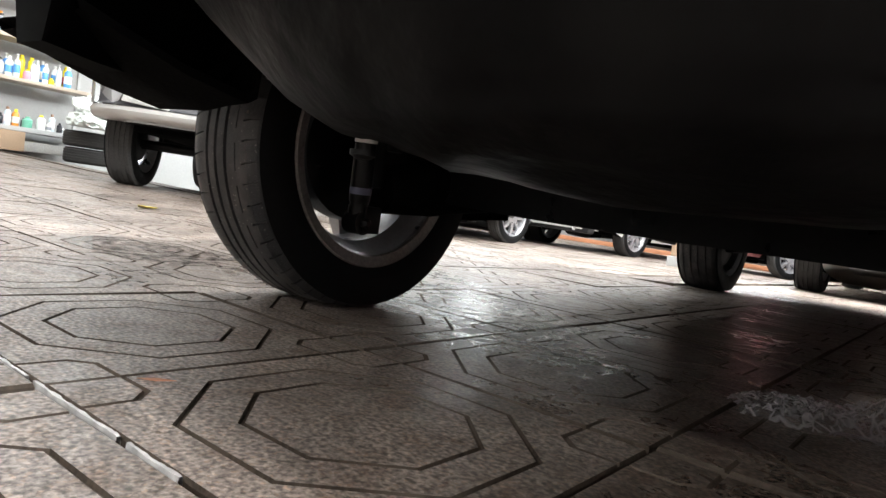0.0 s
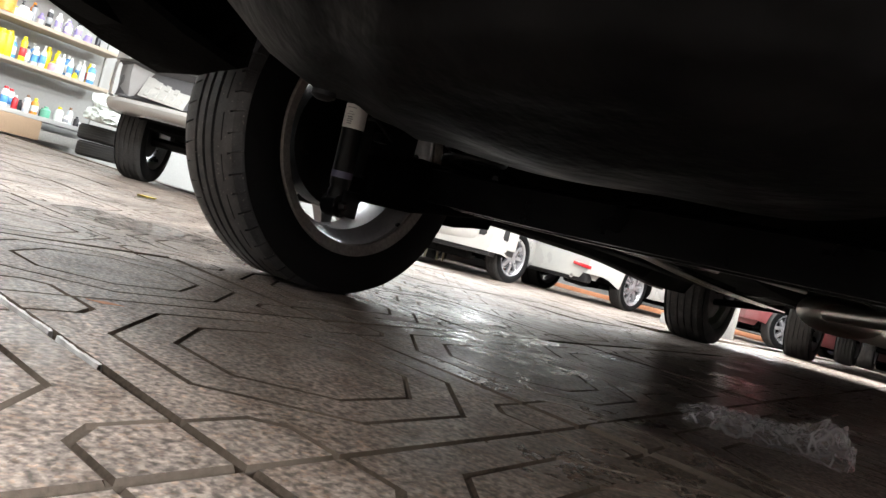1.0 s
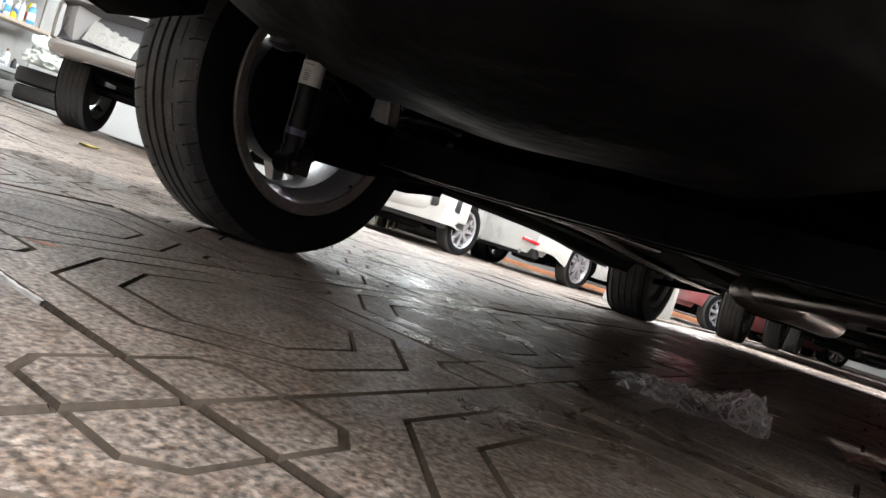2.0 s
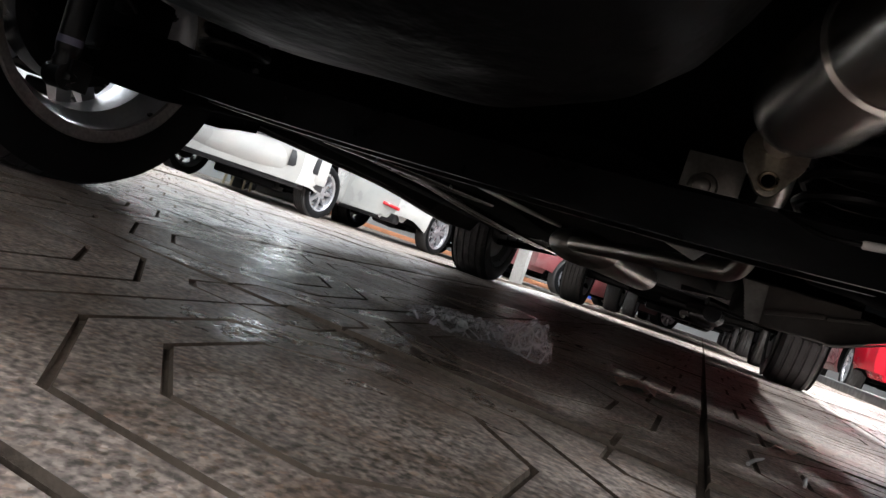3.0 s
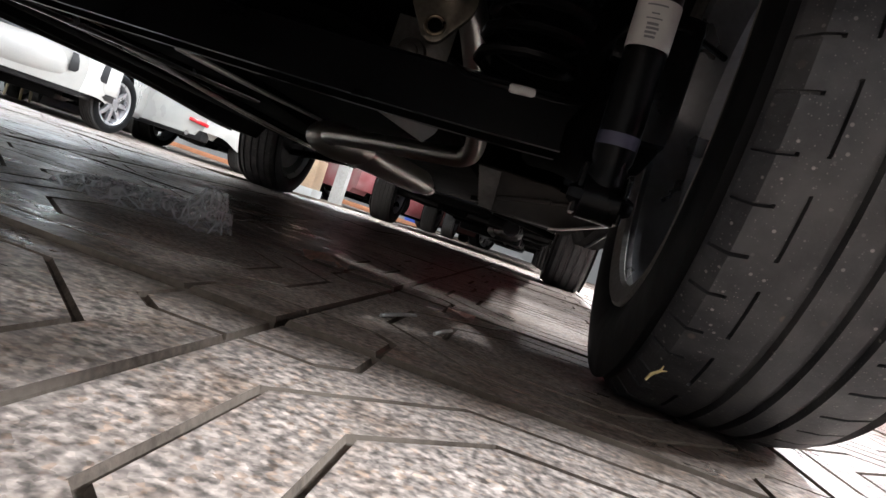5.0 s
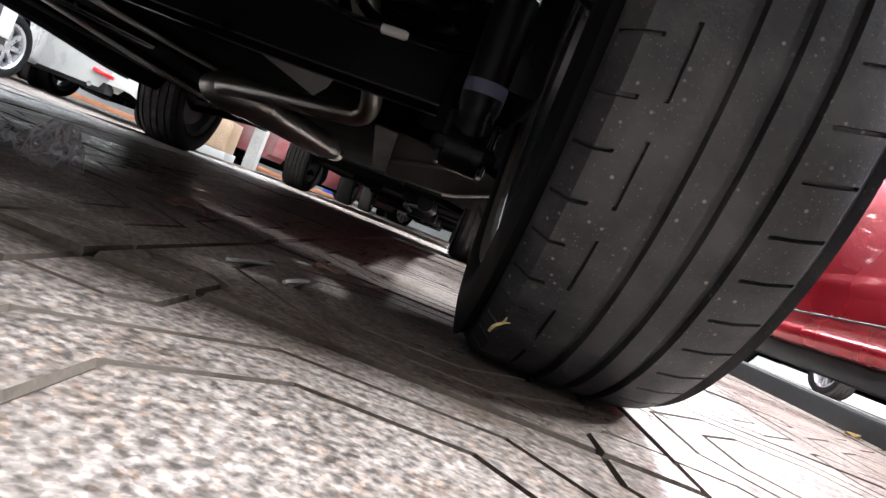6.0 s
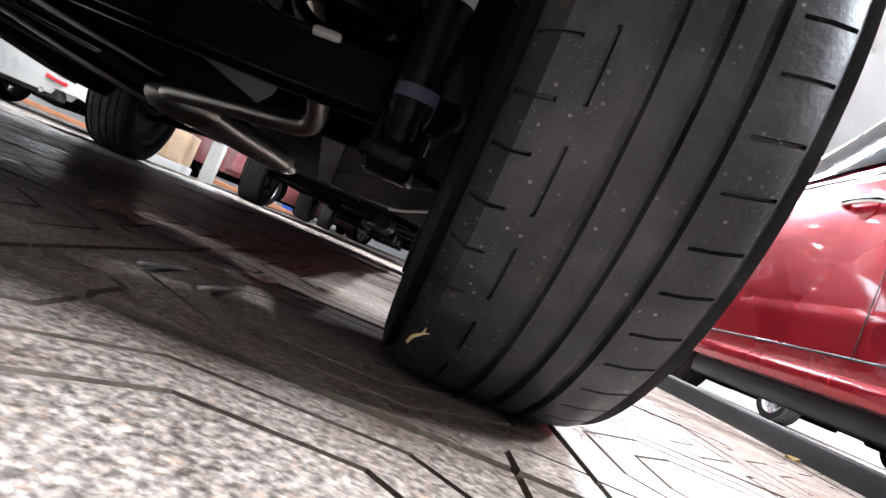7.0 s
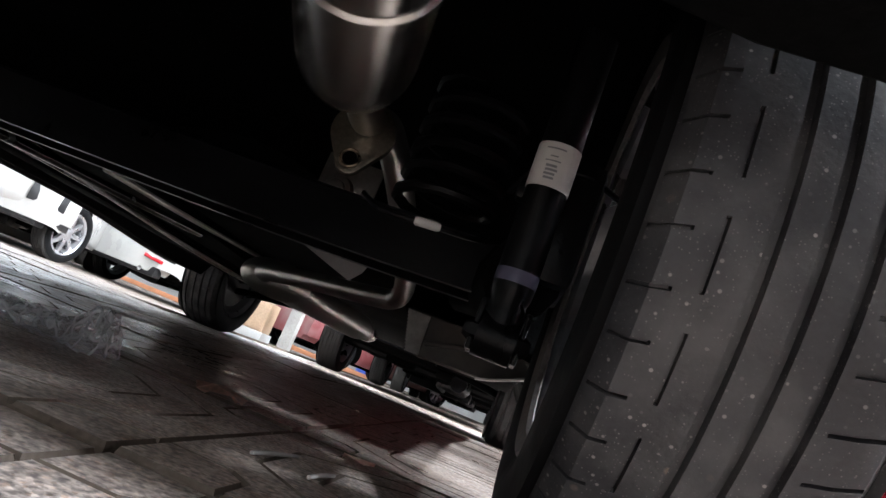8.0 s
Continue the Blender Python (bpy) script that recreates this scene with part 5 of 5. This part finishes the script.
rb = random.Random(11)
TIERS = [
    (0.93, 0.2, [("spray_can", "yellow", "yellow", None, .055, .27)] * 3 + [("pump_bottle", "blue", "white", "white", .036, .24), ("spray_can", "yellow", "yellow", "red", .032, .27), ("plastic_bottle", "grey", "black", "white", .035, .19),
     ("plastic_bottle", "white", "white", "blue", .04, .22), ("pump_bottle", "pale", "white", "blue", .032, .25), ("plastic_bottle", "pink", "yellow", None, .04, .11), ("plastic_bottle", "pale", "grey", None, .026, .22),
     ("plastic_bottle", "pale", "white", None, .026, .24), ("plastic_bottle", "white", "white", "blue", .03, .22), ("plastic_bottle", "yellow", "yellow", None, .03, .08), ("pump_bottle", "pale", "white", None, .03, .25), ("plastic_bottle", "blue", "white", "white", .04, .24)]),
    (0.41, 0.2, [("plastic_bottle", "brown", "black", None, .05, .24), ("plastic_bottle", "pale", "white", None, .04, .2), ("spray_can", "white", "red", "blue", .036, .22), ("plastic_bottle", "red", "white", None, .03, .16), ("plastic_bottle", "pale", "brown", "white", .034, .2),
     ("plastic_bottle", "orange", "yellow", "white", .038, .19), ("plastic_bottle", "green", "green", None, .05, .13), ("plastic_bottle", "white", "yellow", None, .045, .17), ("plastic_bottle", "white", "white", "grey", .03, .1), ("plastic_bottle", "black", "black", None, .03, .12)]),
    (1.37, 0.2, [("plastic_bottle", "orange", "orange", None, .10, .22), ("plastic_bottle", "white", "yellow", None, .06, .1), ("plastic_bottle", "pale", "white", None, .08, .13), ("spray_can", "grey", "black", None, .03, .2), ("spray_can", "black", "white", "grey", .03, .2),
     ("plastic_bottle", "white", "white", "purple", .035, .2), ("plastic_bottle", "purple", "purple", "white", .038, .17), ("pump_bottle", "white", "black", "purple", .034, .2), ("plastic_bottle", "purple", "white", None, .04, .1), ("plastic_bottle", "black", "grey", None, .03, .14)]),
]
for zz, _, goods in TIERS:
    # the stretch of shelf in view, then plainer repeats towards its near end
    span = 2.55 - 1.45
    for k, (kind, body, cap, lab, r, h) in enumerate(goods):
        bottle(rb.uniform(-8.17, -8.07), 1.42 + span * (k + 0.5) / len(goods) + rb.uniform(-.012, .012), zz, r, h, body, cap, lab, kind)
    for k in range(9):
        kind, body, cap, lab, r, h = goods[rb.randrange(len(goods))]
        bottle(rb.uniform(-8.32, -8.24), 1.5 + 1.1 * (k + 0.5) / 9 + rb.uniform(-.02, .02), zz, min(r, .035), h * rb.uniform(.95, 1.15), body, cap, lab, kind)
    for k in range(8):
        kind, body, cap, lab, r, h = goods[(k * 3 + 1) % len(goods)]
        bottle(rb.uniform(-8.25, -8.07), -0.45 + 0.22 * k + rb.uniform(-.02, .02), zz, min(r, .06), h, body, cap, lab, kind)

# spare tyres, cardboard box and white sack by the step
for k, (zz, yy) in enumerate(((0.27, 2.62), (0.45, 2.60))):
    t = thing("spare_tyre", pose(-7.55, yy, zz - 0.075, 0, 90, 0), "old black tyre lying on its side by the shelves", "tyre", "spare tyres")
    bm = bmesh.new()
    tyre_mesh(bm, 0.31, 0.17, 0.2, 1.0, 60, False)
    part("tread", bm, [M_RUBBER_FAR, M_SIDEWALL], t)
    bm = bmesh.new()
    lathe_x(bm, [(-0.072, 0.196), (-0.07, 0.19), (0.07, 0.19), (0.072, 0.196)], 40)
    part("bead", bm, M_RUBBER_FAR, t)
M_CARD = mat("cardboard", (0.33, 0.23, 0.15), 0.85, vary=0.12, scale=4)
bm = bmesh.new()
box(bm, -8.0, 1.78, 0.255, 0.25, 0.5, 0.21, 0.006)
tagged(link_mesh("cardboard_box", bm, M_CARD, None, 30), "brown cardboard box on the floor under the shelf", "box")
M_SACK = mat("white_plastic_sack", (0.72, 0.76, 0.72), 0.35, vary=0.1, scale=12, bump=0.3, depth=0.01)


def crumpled(name, m, sx, sy, sz, seed, material, label, category, sharp=1.0, sub=4):
    """A crumpled bag: a ball pushed about by ridged noise, its underside flat."""
    bm = bmesh.new()
    bmesh.ops.create_icosphere(bm, subdivisions=sub, radius=1)
    for v in bm.verts:
        p = v.co.copy()
        n1 = noise.noise(p * 1.6 + Vector((seed, 0, 0)))
        n2 = abs(noise.noise(p * 3.7 + Vector((0, seed, 0))))
        n3 = abs(noise.noise(p * 8.0 + Vector((0, 0, seed))))
        k = 1 + 0.35 * n1 - sharp * (0.5 * n2 + 0.22 * n3)
        v.co = Vector((p.x * k * sx, p.y * k * sy, max(0.0, (p.z * k * 0.75 + 0.42)) * sz))
    ob = link_mesh(name, bm, material, None, 12)
    ob.matrix_world = m
    return tagged(ob, label, category)


crumpled("plastic_sack", pose(-7.25, 2.50, 0.50), 0.26, 0.32, 0.30, 3.1, M_SACK, "crumpled white plastic sack on the old tyres", "sack")

# ---- beyond the cars -----------------------------------------------------
M_ORANGE = mat("orange_kerb_paint", (0.62, 0.27, 0.14), 0.6, vary=0.2, scale=5)
bm = bmesh.new()
box(bm, -5.0, 12.0, -0.06, 7.0, 0.2, 0.09, 0.015)
tagged(link_mesh("painted_kerb", bm, M_ORANGE, None, 30), "orange painted kerb at the far edge of the lane", "kerb", kind="structure")
far1, _ = parked_car("parked_car", pose(-7.0, 9.4, -0.1, 0, 0, 35), "silver car with alloy wheels at the back of the lane", "hatch", M_GREYCAR, 3.6, 1.65, 1.5, 2.4, 0.7, 0.30, 0.18, 0.2, spokes=5)
M_CREAM = mat("cream_plastic", (0.72, 0.62, 0.42), 0.5, vary=0.08)
stool = thing("plastic_stool", pose(-6.15, 6.95, -0.1, 0, 0, 20), "cream plastic stool behind the white car", "stool")
bm = bmesh.new()
box(bm, 0, 0, 0.43, 0.30, 0.30, 0.04, 0.012)
part("seat", bm, M_CREAM, stool)
for sx in (-1, 1):
    for sy in (-1, 1):
        bm = bmesh.new()
        tube(bm, [(sx * 0.12, sy * 0.12, 0.42), (sx * 0.15, sy * 0.15, 0.0)], [0.022, 0.016], 8, 2)
        part("leg", bm, M_CREAM, stool)
# timber cupboard on a pale base, post, red car, blue drum beside the row
M_TIMBER = mat("tan_timber", (0.42, 0.30, 0.2), 0.5, vary=0.2, scale=5, grain=50)
cup = thing("timber_cupboard", pose(-2.35, 7.2, ground_z(-2.3, 7.2)), "small tan timber cupboard on a pale plinth", "cupboard")
bm = bmesh.new()
box(bm, 0, 0, 0.30, 0.40, 0.34, 0.36, 0.01)
part("body", bm, M_TIMBER, cup)
bm = bmesh.new()
box(bm, 0, 0, 0.06, 0.46, 0.38, 0.12, 0.01)
part("plinth", bm, M_WALL, cup)
for sg in (-1, 1):
    bm = bmesh.new()
    box(bm, sg * 0.098, -0.176, 0.30, 0.18, 0.016, 0.32, 0.004)
    part("door", bm, M_TIMBER, cup)
bm = bmesh.new()
box(bm, -1.86, 7.15, 1.0, 0.14, 0.14, 7.0, 0.01)
tagged(link_mesh("roof_post", bm, M_KERB, None, 30), "grey steel roof post beside the parked row", "post", kind="structure")
parked_car("red_car", by_wheel(-1.70, 9.1, 55, 1, 0.7, 0), "dusty faded red car parked beyond the timber cupboard", "hatch", M_FADEDRED, 3.7, 1.66, 1.5, 2.4, 0.7, 0.29, 0.18, 0.19, spokes=8, twin=False)
drum_m = mat("blue_plastic", (0.05, 0.12, 0.55), 0.4, vary=0.1)
bm = bmesh.new()
spin(bm, [(0, 0.26), (0.02, 0.28), (0.3, 0.285), (0.32, 0.295), (0.34, 0.285), (0.6, 0.285), (0.62, 0.295), (0.64, 0.285), (0.88, 0.28), (0.9, 0.26)], pose(-1.75, 12.6, ground_z(-1.7, 12.6)), 28)
tagged(link_mesh("plastic_drum", bm, drum_m, None, 40), "blue plastic drum far along the row", "drum")

# ---- litter and water on the paving --------------------------------------


def bag_material(name, haze):
    """Thin clear plastic film: see-through and glossy, with glints on its creases painted in as whiter lines."""
    m = bpy.data.materials.new(name)
    m.use_nodes = True
    n, l = m.node_tree.nodes, m.node_tree.links
    b = n["Principled BSDF"]
    b.inputs["Base Color"].default_value = (0.9, 0.9, 0.92, 1)
    b.inputs["Roughness"].default_value = 0.16
    b.inputs["Specular IOR Level"].default_value = 0.6
    tr, tl = n.new("ShaderNodeBsdfTransparent"), n.new("ShaderNodeBsdfTranslucent")
    tl.inputs["Color"].default_value = (0.92, 0.92, 0.94, 1)
    body, film_mix = n.new("ShaderNodeMixShader"), n.new("ShaderNodeMixShader")
    # crease glints painted in: a web of thin lines, bent by noise, whiter than the film between them
    tc, bend, warp = n.new("ShaderNodeTexCoord"), n.new("ShaderNodeTexNoise"), n.new("ShaderNodeVectorMath")
    bend.inputs["Scale"].default_value = 22
    warp.operation = "MULTIPLY_ADD"
    warp.inputs[1].default_value = (0.05, 0.05, 0.05)
    l.new(tc.outputs["Object"], bend.inputs["Vector"])
    l.new(bend.outputs["Color"], warp.inputs[0])
    l.new(tc.outputs["Object"], warp.inputs[2])
    tex, mr = n.new("ShaderNodeTexVoronoi"), n.new("ShaderNodeMapRange")
    tex.feature = "DISTANCE_TO_EDGE"
    tex.inputs["Scale"].default_value = 52
    l.new(warp.outputs[0], tex.inputs["Vector"])
    mr.inputs["From Min"].default_value, mr.inputs["From Max"].default_value = 0.0, 0.16
    mr.inputs["To Min"].default_value, mr.inputs["To Max"].default_value = haze * 1.9, haze * 0.7
    l.new(tex.outputs["Distance"], mr.inputs["Value"])
    body.inputs["Fac"].default_value = 0.55
    l.new(b.outputs[0], body.inputs[1])
    l.new(tl.outputs[0], body.inputs[2])
    l.new(mr.outputs[0], film_mix.inputs["Fac"])
    l.new(tr.outputs[0], film_mix.inputs[1])
    l.new(body.outputs[0], film_mix.inputs[2])
    l.new(film_mix.outputs[0], n["Material Output"].inputs["Surface"])
    return m


M_FILM = bag_material("clear_film", 0.26)


def clear_bag(m, lx, ly):
    """A clear bag lying flat, crushed into small facets, one corner still standing up."""
    bm = bmesh.new()
    for top in (0, 1):
        rows = []
        for u in np.linspace(0, 1, 40):
            row = []
            for v in np.linspace(0, 1, 26):
                edge = min(1.0, 6 * min(u, 1 - u), 6 * min(v, 1 - v)) ** 0.5
                p = Vector((u * 5.5, v * 4.0, 3.0 * top))
                q = p * 2.2 + 0.5 * noise.noise_vector(p * 1.3)
                d = noise.voronoi(q)[0]
                crush = min(1.0, (d[1] - d[0]) * 1.6)
                body = 0.016 + 0.040 * smoothstep((u - 0.74) / 0.2) * smoothstep((0.95 - v) / 0.5)
                z = 0.001 + edge * body * (1.0 if top else 0.2) * (0.45 + 0.75 * (1 - crush) + 0.25 * noise.noise(p * 4.0))
                wx = 0.028 * noise.noise((v * 4, u * 2, 1.0 + top)) + 0.012 * math.sin(5 * v) * u
                wy = 0.03 * noise.noise((u * 4, v * 2, 5.0 + top))
                row.append((lx * (u - 0.5) + wx, ly * (v - 0.5) * (0.72 + 0.4 * u) + wy, max(0.0008, z)))
            rows.append(row)
        grid_surface(bm, rows)
    bmesh.ops.triangulate(bm, faces=bm.faces)
    ob = link_mesh("plastic_bag", bm, M_FILM, None, 22)
    ob.matrix_world = m
    return tagged(ob, "crumpled clear plastic bag lying under the car", "bag")


clear_bag(pose(0.050, 0.105, 0.002, 0, 0, 22), 0.18, 0.14)


def scrap(name, m, pts, material, label, category, lift=0.004, thick=0.0006):
    """A small curled scrap from an outline."""
    bm = bmesh.new()
    n = len(pts)
    top = [bm.verts.new((x, y, 0.0012 + lift * (0.5 + 0.5 * math.sin(9 * x / 0.06 + 5 * y / 0.06)))) for x, y in pts]
    low = [bm.verts.new((v.co.x, v.co.y, v.co.z - thick)) for v in top]
    bm.faces.new(top), bm.faces.new(low[::-1])
    for i in range(n):
        bm.faces.new((low[i], low[(i + 1) % n], top[(i + 1) % n], top[i]))
    bmesh.ops.recalc_face_normals(bm, faces=bm.faces)
    ob = link_mesh(name, bm, material, None, 30)
    ob.matrix_world = m
    return tagged(ob, label, category)


M_WRAP = mat("faded_wrapper", (0.8, 0.52, 0.42), 0.5, vary=0.35, scale=40, dirt=(0.72, 0.68, 0.62), dirt_amount=0.9, dirt_scale=30)
M_PALEBIT = mat("pale_bit", (0.42, 0.41, 0.38), 0.5, vary=0.1, scale=30)
M_LEAF = mat("dry_leaf", (0.30, 0.20, 0.07), 0.6, vary=0.3, scale=60)
scrap("wrapper_scrap", pose(0.268, 0.158, 0.001, 0, 0, 35) @ Matrix.Scale(0.72, 4), [(-.04, -.008), (-.02, -.016), (.01, -.012), (.035, -.018), (.045, -.004), (.03, .008), (.005, .006), (-.02, .014), (-.042, .006)], M_WRAP, "faded orange and white wrapper scrap", "litter", 0.022)
scrap("wrapper_scrap", pose(0.452, 0.122, 0.001, 0, 0, 50), [(-.028, -.004), (0, -.008), (.02, -.003), (.026, .004), (0, .005), (-.02, .006)], M_WRAP, "small torn pinkish paper scrap", "litter", 0.008)
scrap("paper_scrap", pose(0.50, 0.12, 0.001, 0, 0, 10), [(-.012, -.004), (.01, -.006), (.014, .004), (-.006, .006)], M_PALEBIT, "tiny white paper scrap on the paving", "litter", 0.006)
scrap("orange_peel", pose(-0.41, -0.53, 0.001, 0, 0, 40), [(-.018, -.002), (0, -.004), (.016, -.002), (.018, .002), (0, .003), (-.015, .003)], M_ORANGE, "thin orange scrap lying by the joint", "litter", 0.003)
scrap("leaf", pose(1.56, 0.87, 0.001, 0, 0, 20), [(-.025, 0), (-.01, -.012), (.015, -.01), (.03, .002), (.01, .012), (-.012, .01)], M_LEAF, "dry yellow-brown leaf by the kerb", "leaf", 0.012)
scrap("leaf", pose(1.12, 1.25, 0.001, 0, 0, 70), [(-.02, 0), (-.006, -.010), (.012, -.008), (.022, .002), (.006, .010), (-.01, .008)], M_LEAF, "small dry leaf on the bright paving", "leaf", 0.010)
scrap("leaf", pose(-2.6, 0.62, ground_z(-2.6, .6) + .001, 0, 0, 20), [(-.05, 0), (-.02, -.03), (.03, -.02), (.055, .005), (.02, .03), (-.024, .02)], PAINTS["yellow"], "yellow scrap on the paving", "litter", 0.012)
# thin pale slivers that imitate light caught on groove edges
for x, y, rz, ln in ((0.452, -0.05, 80, 0.055), (0.408, -0.042, 75, 0.075)):
    bm = bmesh.new()
    tube(bm, [(-ln / 2, 0, 0.003), (0, 0.001, 0.0035), (ln / 2, 0, 0.003)], [0.0016, 0.002, 0.0014], 8, 3)
    ob = link_mesh("stick", bm, M_PALEBIT if ln < 0.06 else M_KERB, None, 40)
    ob.matrix_world = pose(x, y, 0.001, 0, 0, rz)
    tagged(ob, "short pale sliver standing in for a lit groove edge", "litter")
bm = bmesh.new()
tube(bm, [(0, 0, 0), (0.006, -0.004, 0.006), (0.016, -0.002, 0.008), (0.02, -0.006, 0.014)], [0.0018, 0.0022, 0.0018, 0.0008], 6, 3)
tube(bm, [(0.016, -0.002, 0.008), (0.024, -0.001, 0.007)], [0.0015, 0.0006], 6, 2)
ob = link_mesh("dry_twig", bm, mat("dry_straw", (0.5, 0.38, 0.18), 0.7), None, 40)
ob.matrix_world = pose(0.606, -0.164, 0.038, 0, -25, 0) @ Matrix.Scale(0.62, 4)
tagged(ob, "dry straw twig stuck to the tyre", "twig")
# white mortar in a joint, the same strips standing in for wet glints
M_MORTARGLINT = mat("white_mortar_and_glint", (0.72, 0.72, 0.72), 0.5, vary=0.25, scale=60, bump=0.5, depth=0.004)
for jy0, jx0, jx1, seed in ((-0.62, -0.60, -0.47, 2), (-0.62, -0.455, -0.30, 9), (-0.62, -0.285, -0.215, 5)):
    bm = bmesh.new()
    rows = []
    for x in np.linspace(jx0, jx1, 46):
        w = 0.0042 * (0.55 + 0.6 * noise.noise((x * 60, seed, 0)))
        w = max(0.0012, w)
        c = 0.0015 * noise.noise((x * 30, seed + 3, 0))
        h = 0.0008 + 0.0012 * abs(noise.noise((x * 90, 0, seed)))
        rows.append([(x, jy0 + c - w, -0.006), (x, jy0 + c - w * .6, h), (x, jy0 + c + w * .6, h), (x, jy0 + c + w, -0.006)])
    grid_surface(bm, rows)
    bmesh.ops.recalc_face_normals(bm, faces=bm.faces)
    ob = link_mesh("mortar_and_glint", bm, M_MORTARGLINT, None, 60)
    tagged(ob, "white mortar and painted wet glints along a paving joint", "mortar")


def film_material(name, tint, body=0.25):
    """Thin clear plastic film: mostly see-through, with gloss."""
    m = bpy.data.materials.new(name)
    m.use_nodes = True
    n, l = m.node_tree.nodes, m.node_tree.links
    out = n["Material Output"]
    b = n["Principled BSDF"]
    b.inputs["Base Color"].default_value = (*tint, 1)
    b.inputs["Roughness"].default_value = 0.07
    tr = n.new("ShaderNodeBsdfTransparent")
    mx = n.new("ShaderNodeMixShader")
    tex = n.new("ShaderNodeTexNoise")
    tex.inputs["Scale"].default_value = 45
    mr = n.new("ShaderNodeMapRange")
    mr.inputs["To Min"].default_value, mr.inputs["To Max"].default_value = body * 0.4, body * 1.6
    l.new(tex.outputs["Fac"], mr.inputs["Value"])
    l.new(mr.outputs[0], mx.inputs["Fac"])
    l.new(tr.outputs[0], mx.inputs[1])
    l.new(b.outputs[0], mx.inputs[2])
    l.new(mx.outputs[0], out.inputs["Surface"])
    return m


# shallow water lying on the paving
M_WATER = film_material("water_film", (0.02, 0.018, 0.016), 0.35)
for nd in M_WATER.node_tree.nodes:
    if nd.type == "MAP_RANGE":
        nd.inputs["From Min"].default_value, nd.inputs["From Max"].default_value = 0.42, 0.62
        nd.inputs["To Min"].default_value = 0.0
    if nd.type == "TEX_NOISE":
        nd.inputs["Scale"].default_value = 14
M_WATER.node_tree.nodes["Principled BSDF"].inputs["Roughness"].default_value = 0.04


def puddle(x0, y0, rx, ry, seed, label):
    bm = bmesh.new()
    c = bm.verts.new((0, 0, 0))
    ring = []
    for k in range(72):
        a = 2 * math.pi * k / 72
        r = 1 + 0.45 * noise.noise((math.cos(a) * 1.7 + seed, math.sin(a) * 1.7, seed)) + 0.2 * noise.noise((math.cos(a) * 5, math.sin(a) * 5, seed))
        ring.append(bm.verts.new((rx * r * math.cos(a), ry * r * math.sin(a), 0)))
    for k in range(72):
        bm.faces.new((c, ring[k], ring[(k + 1) % 72]))
    ob = link_mesh("puddle", bm, M_WATER, None, 0)
    ob.matrix_world = pose(x0, y0, ground_z(x0, y0) + 0.0026)
    return tagged(ob, label, "water")


puddle(-1.35, -0.02, 0.22, 0.16, 1.2, "shallow brown puddle on the paving")
puddle(-0.42, 0.25, 0.05, 0.14, 4.4, "thin film of water under the car")
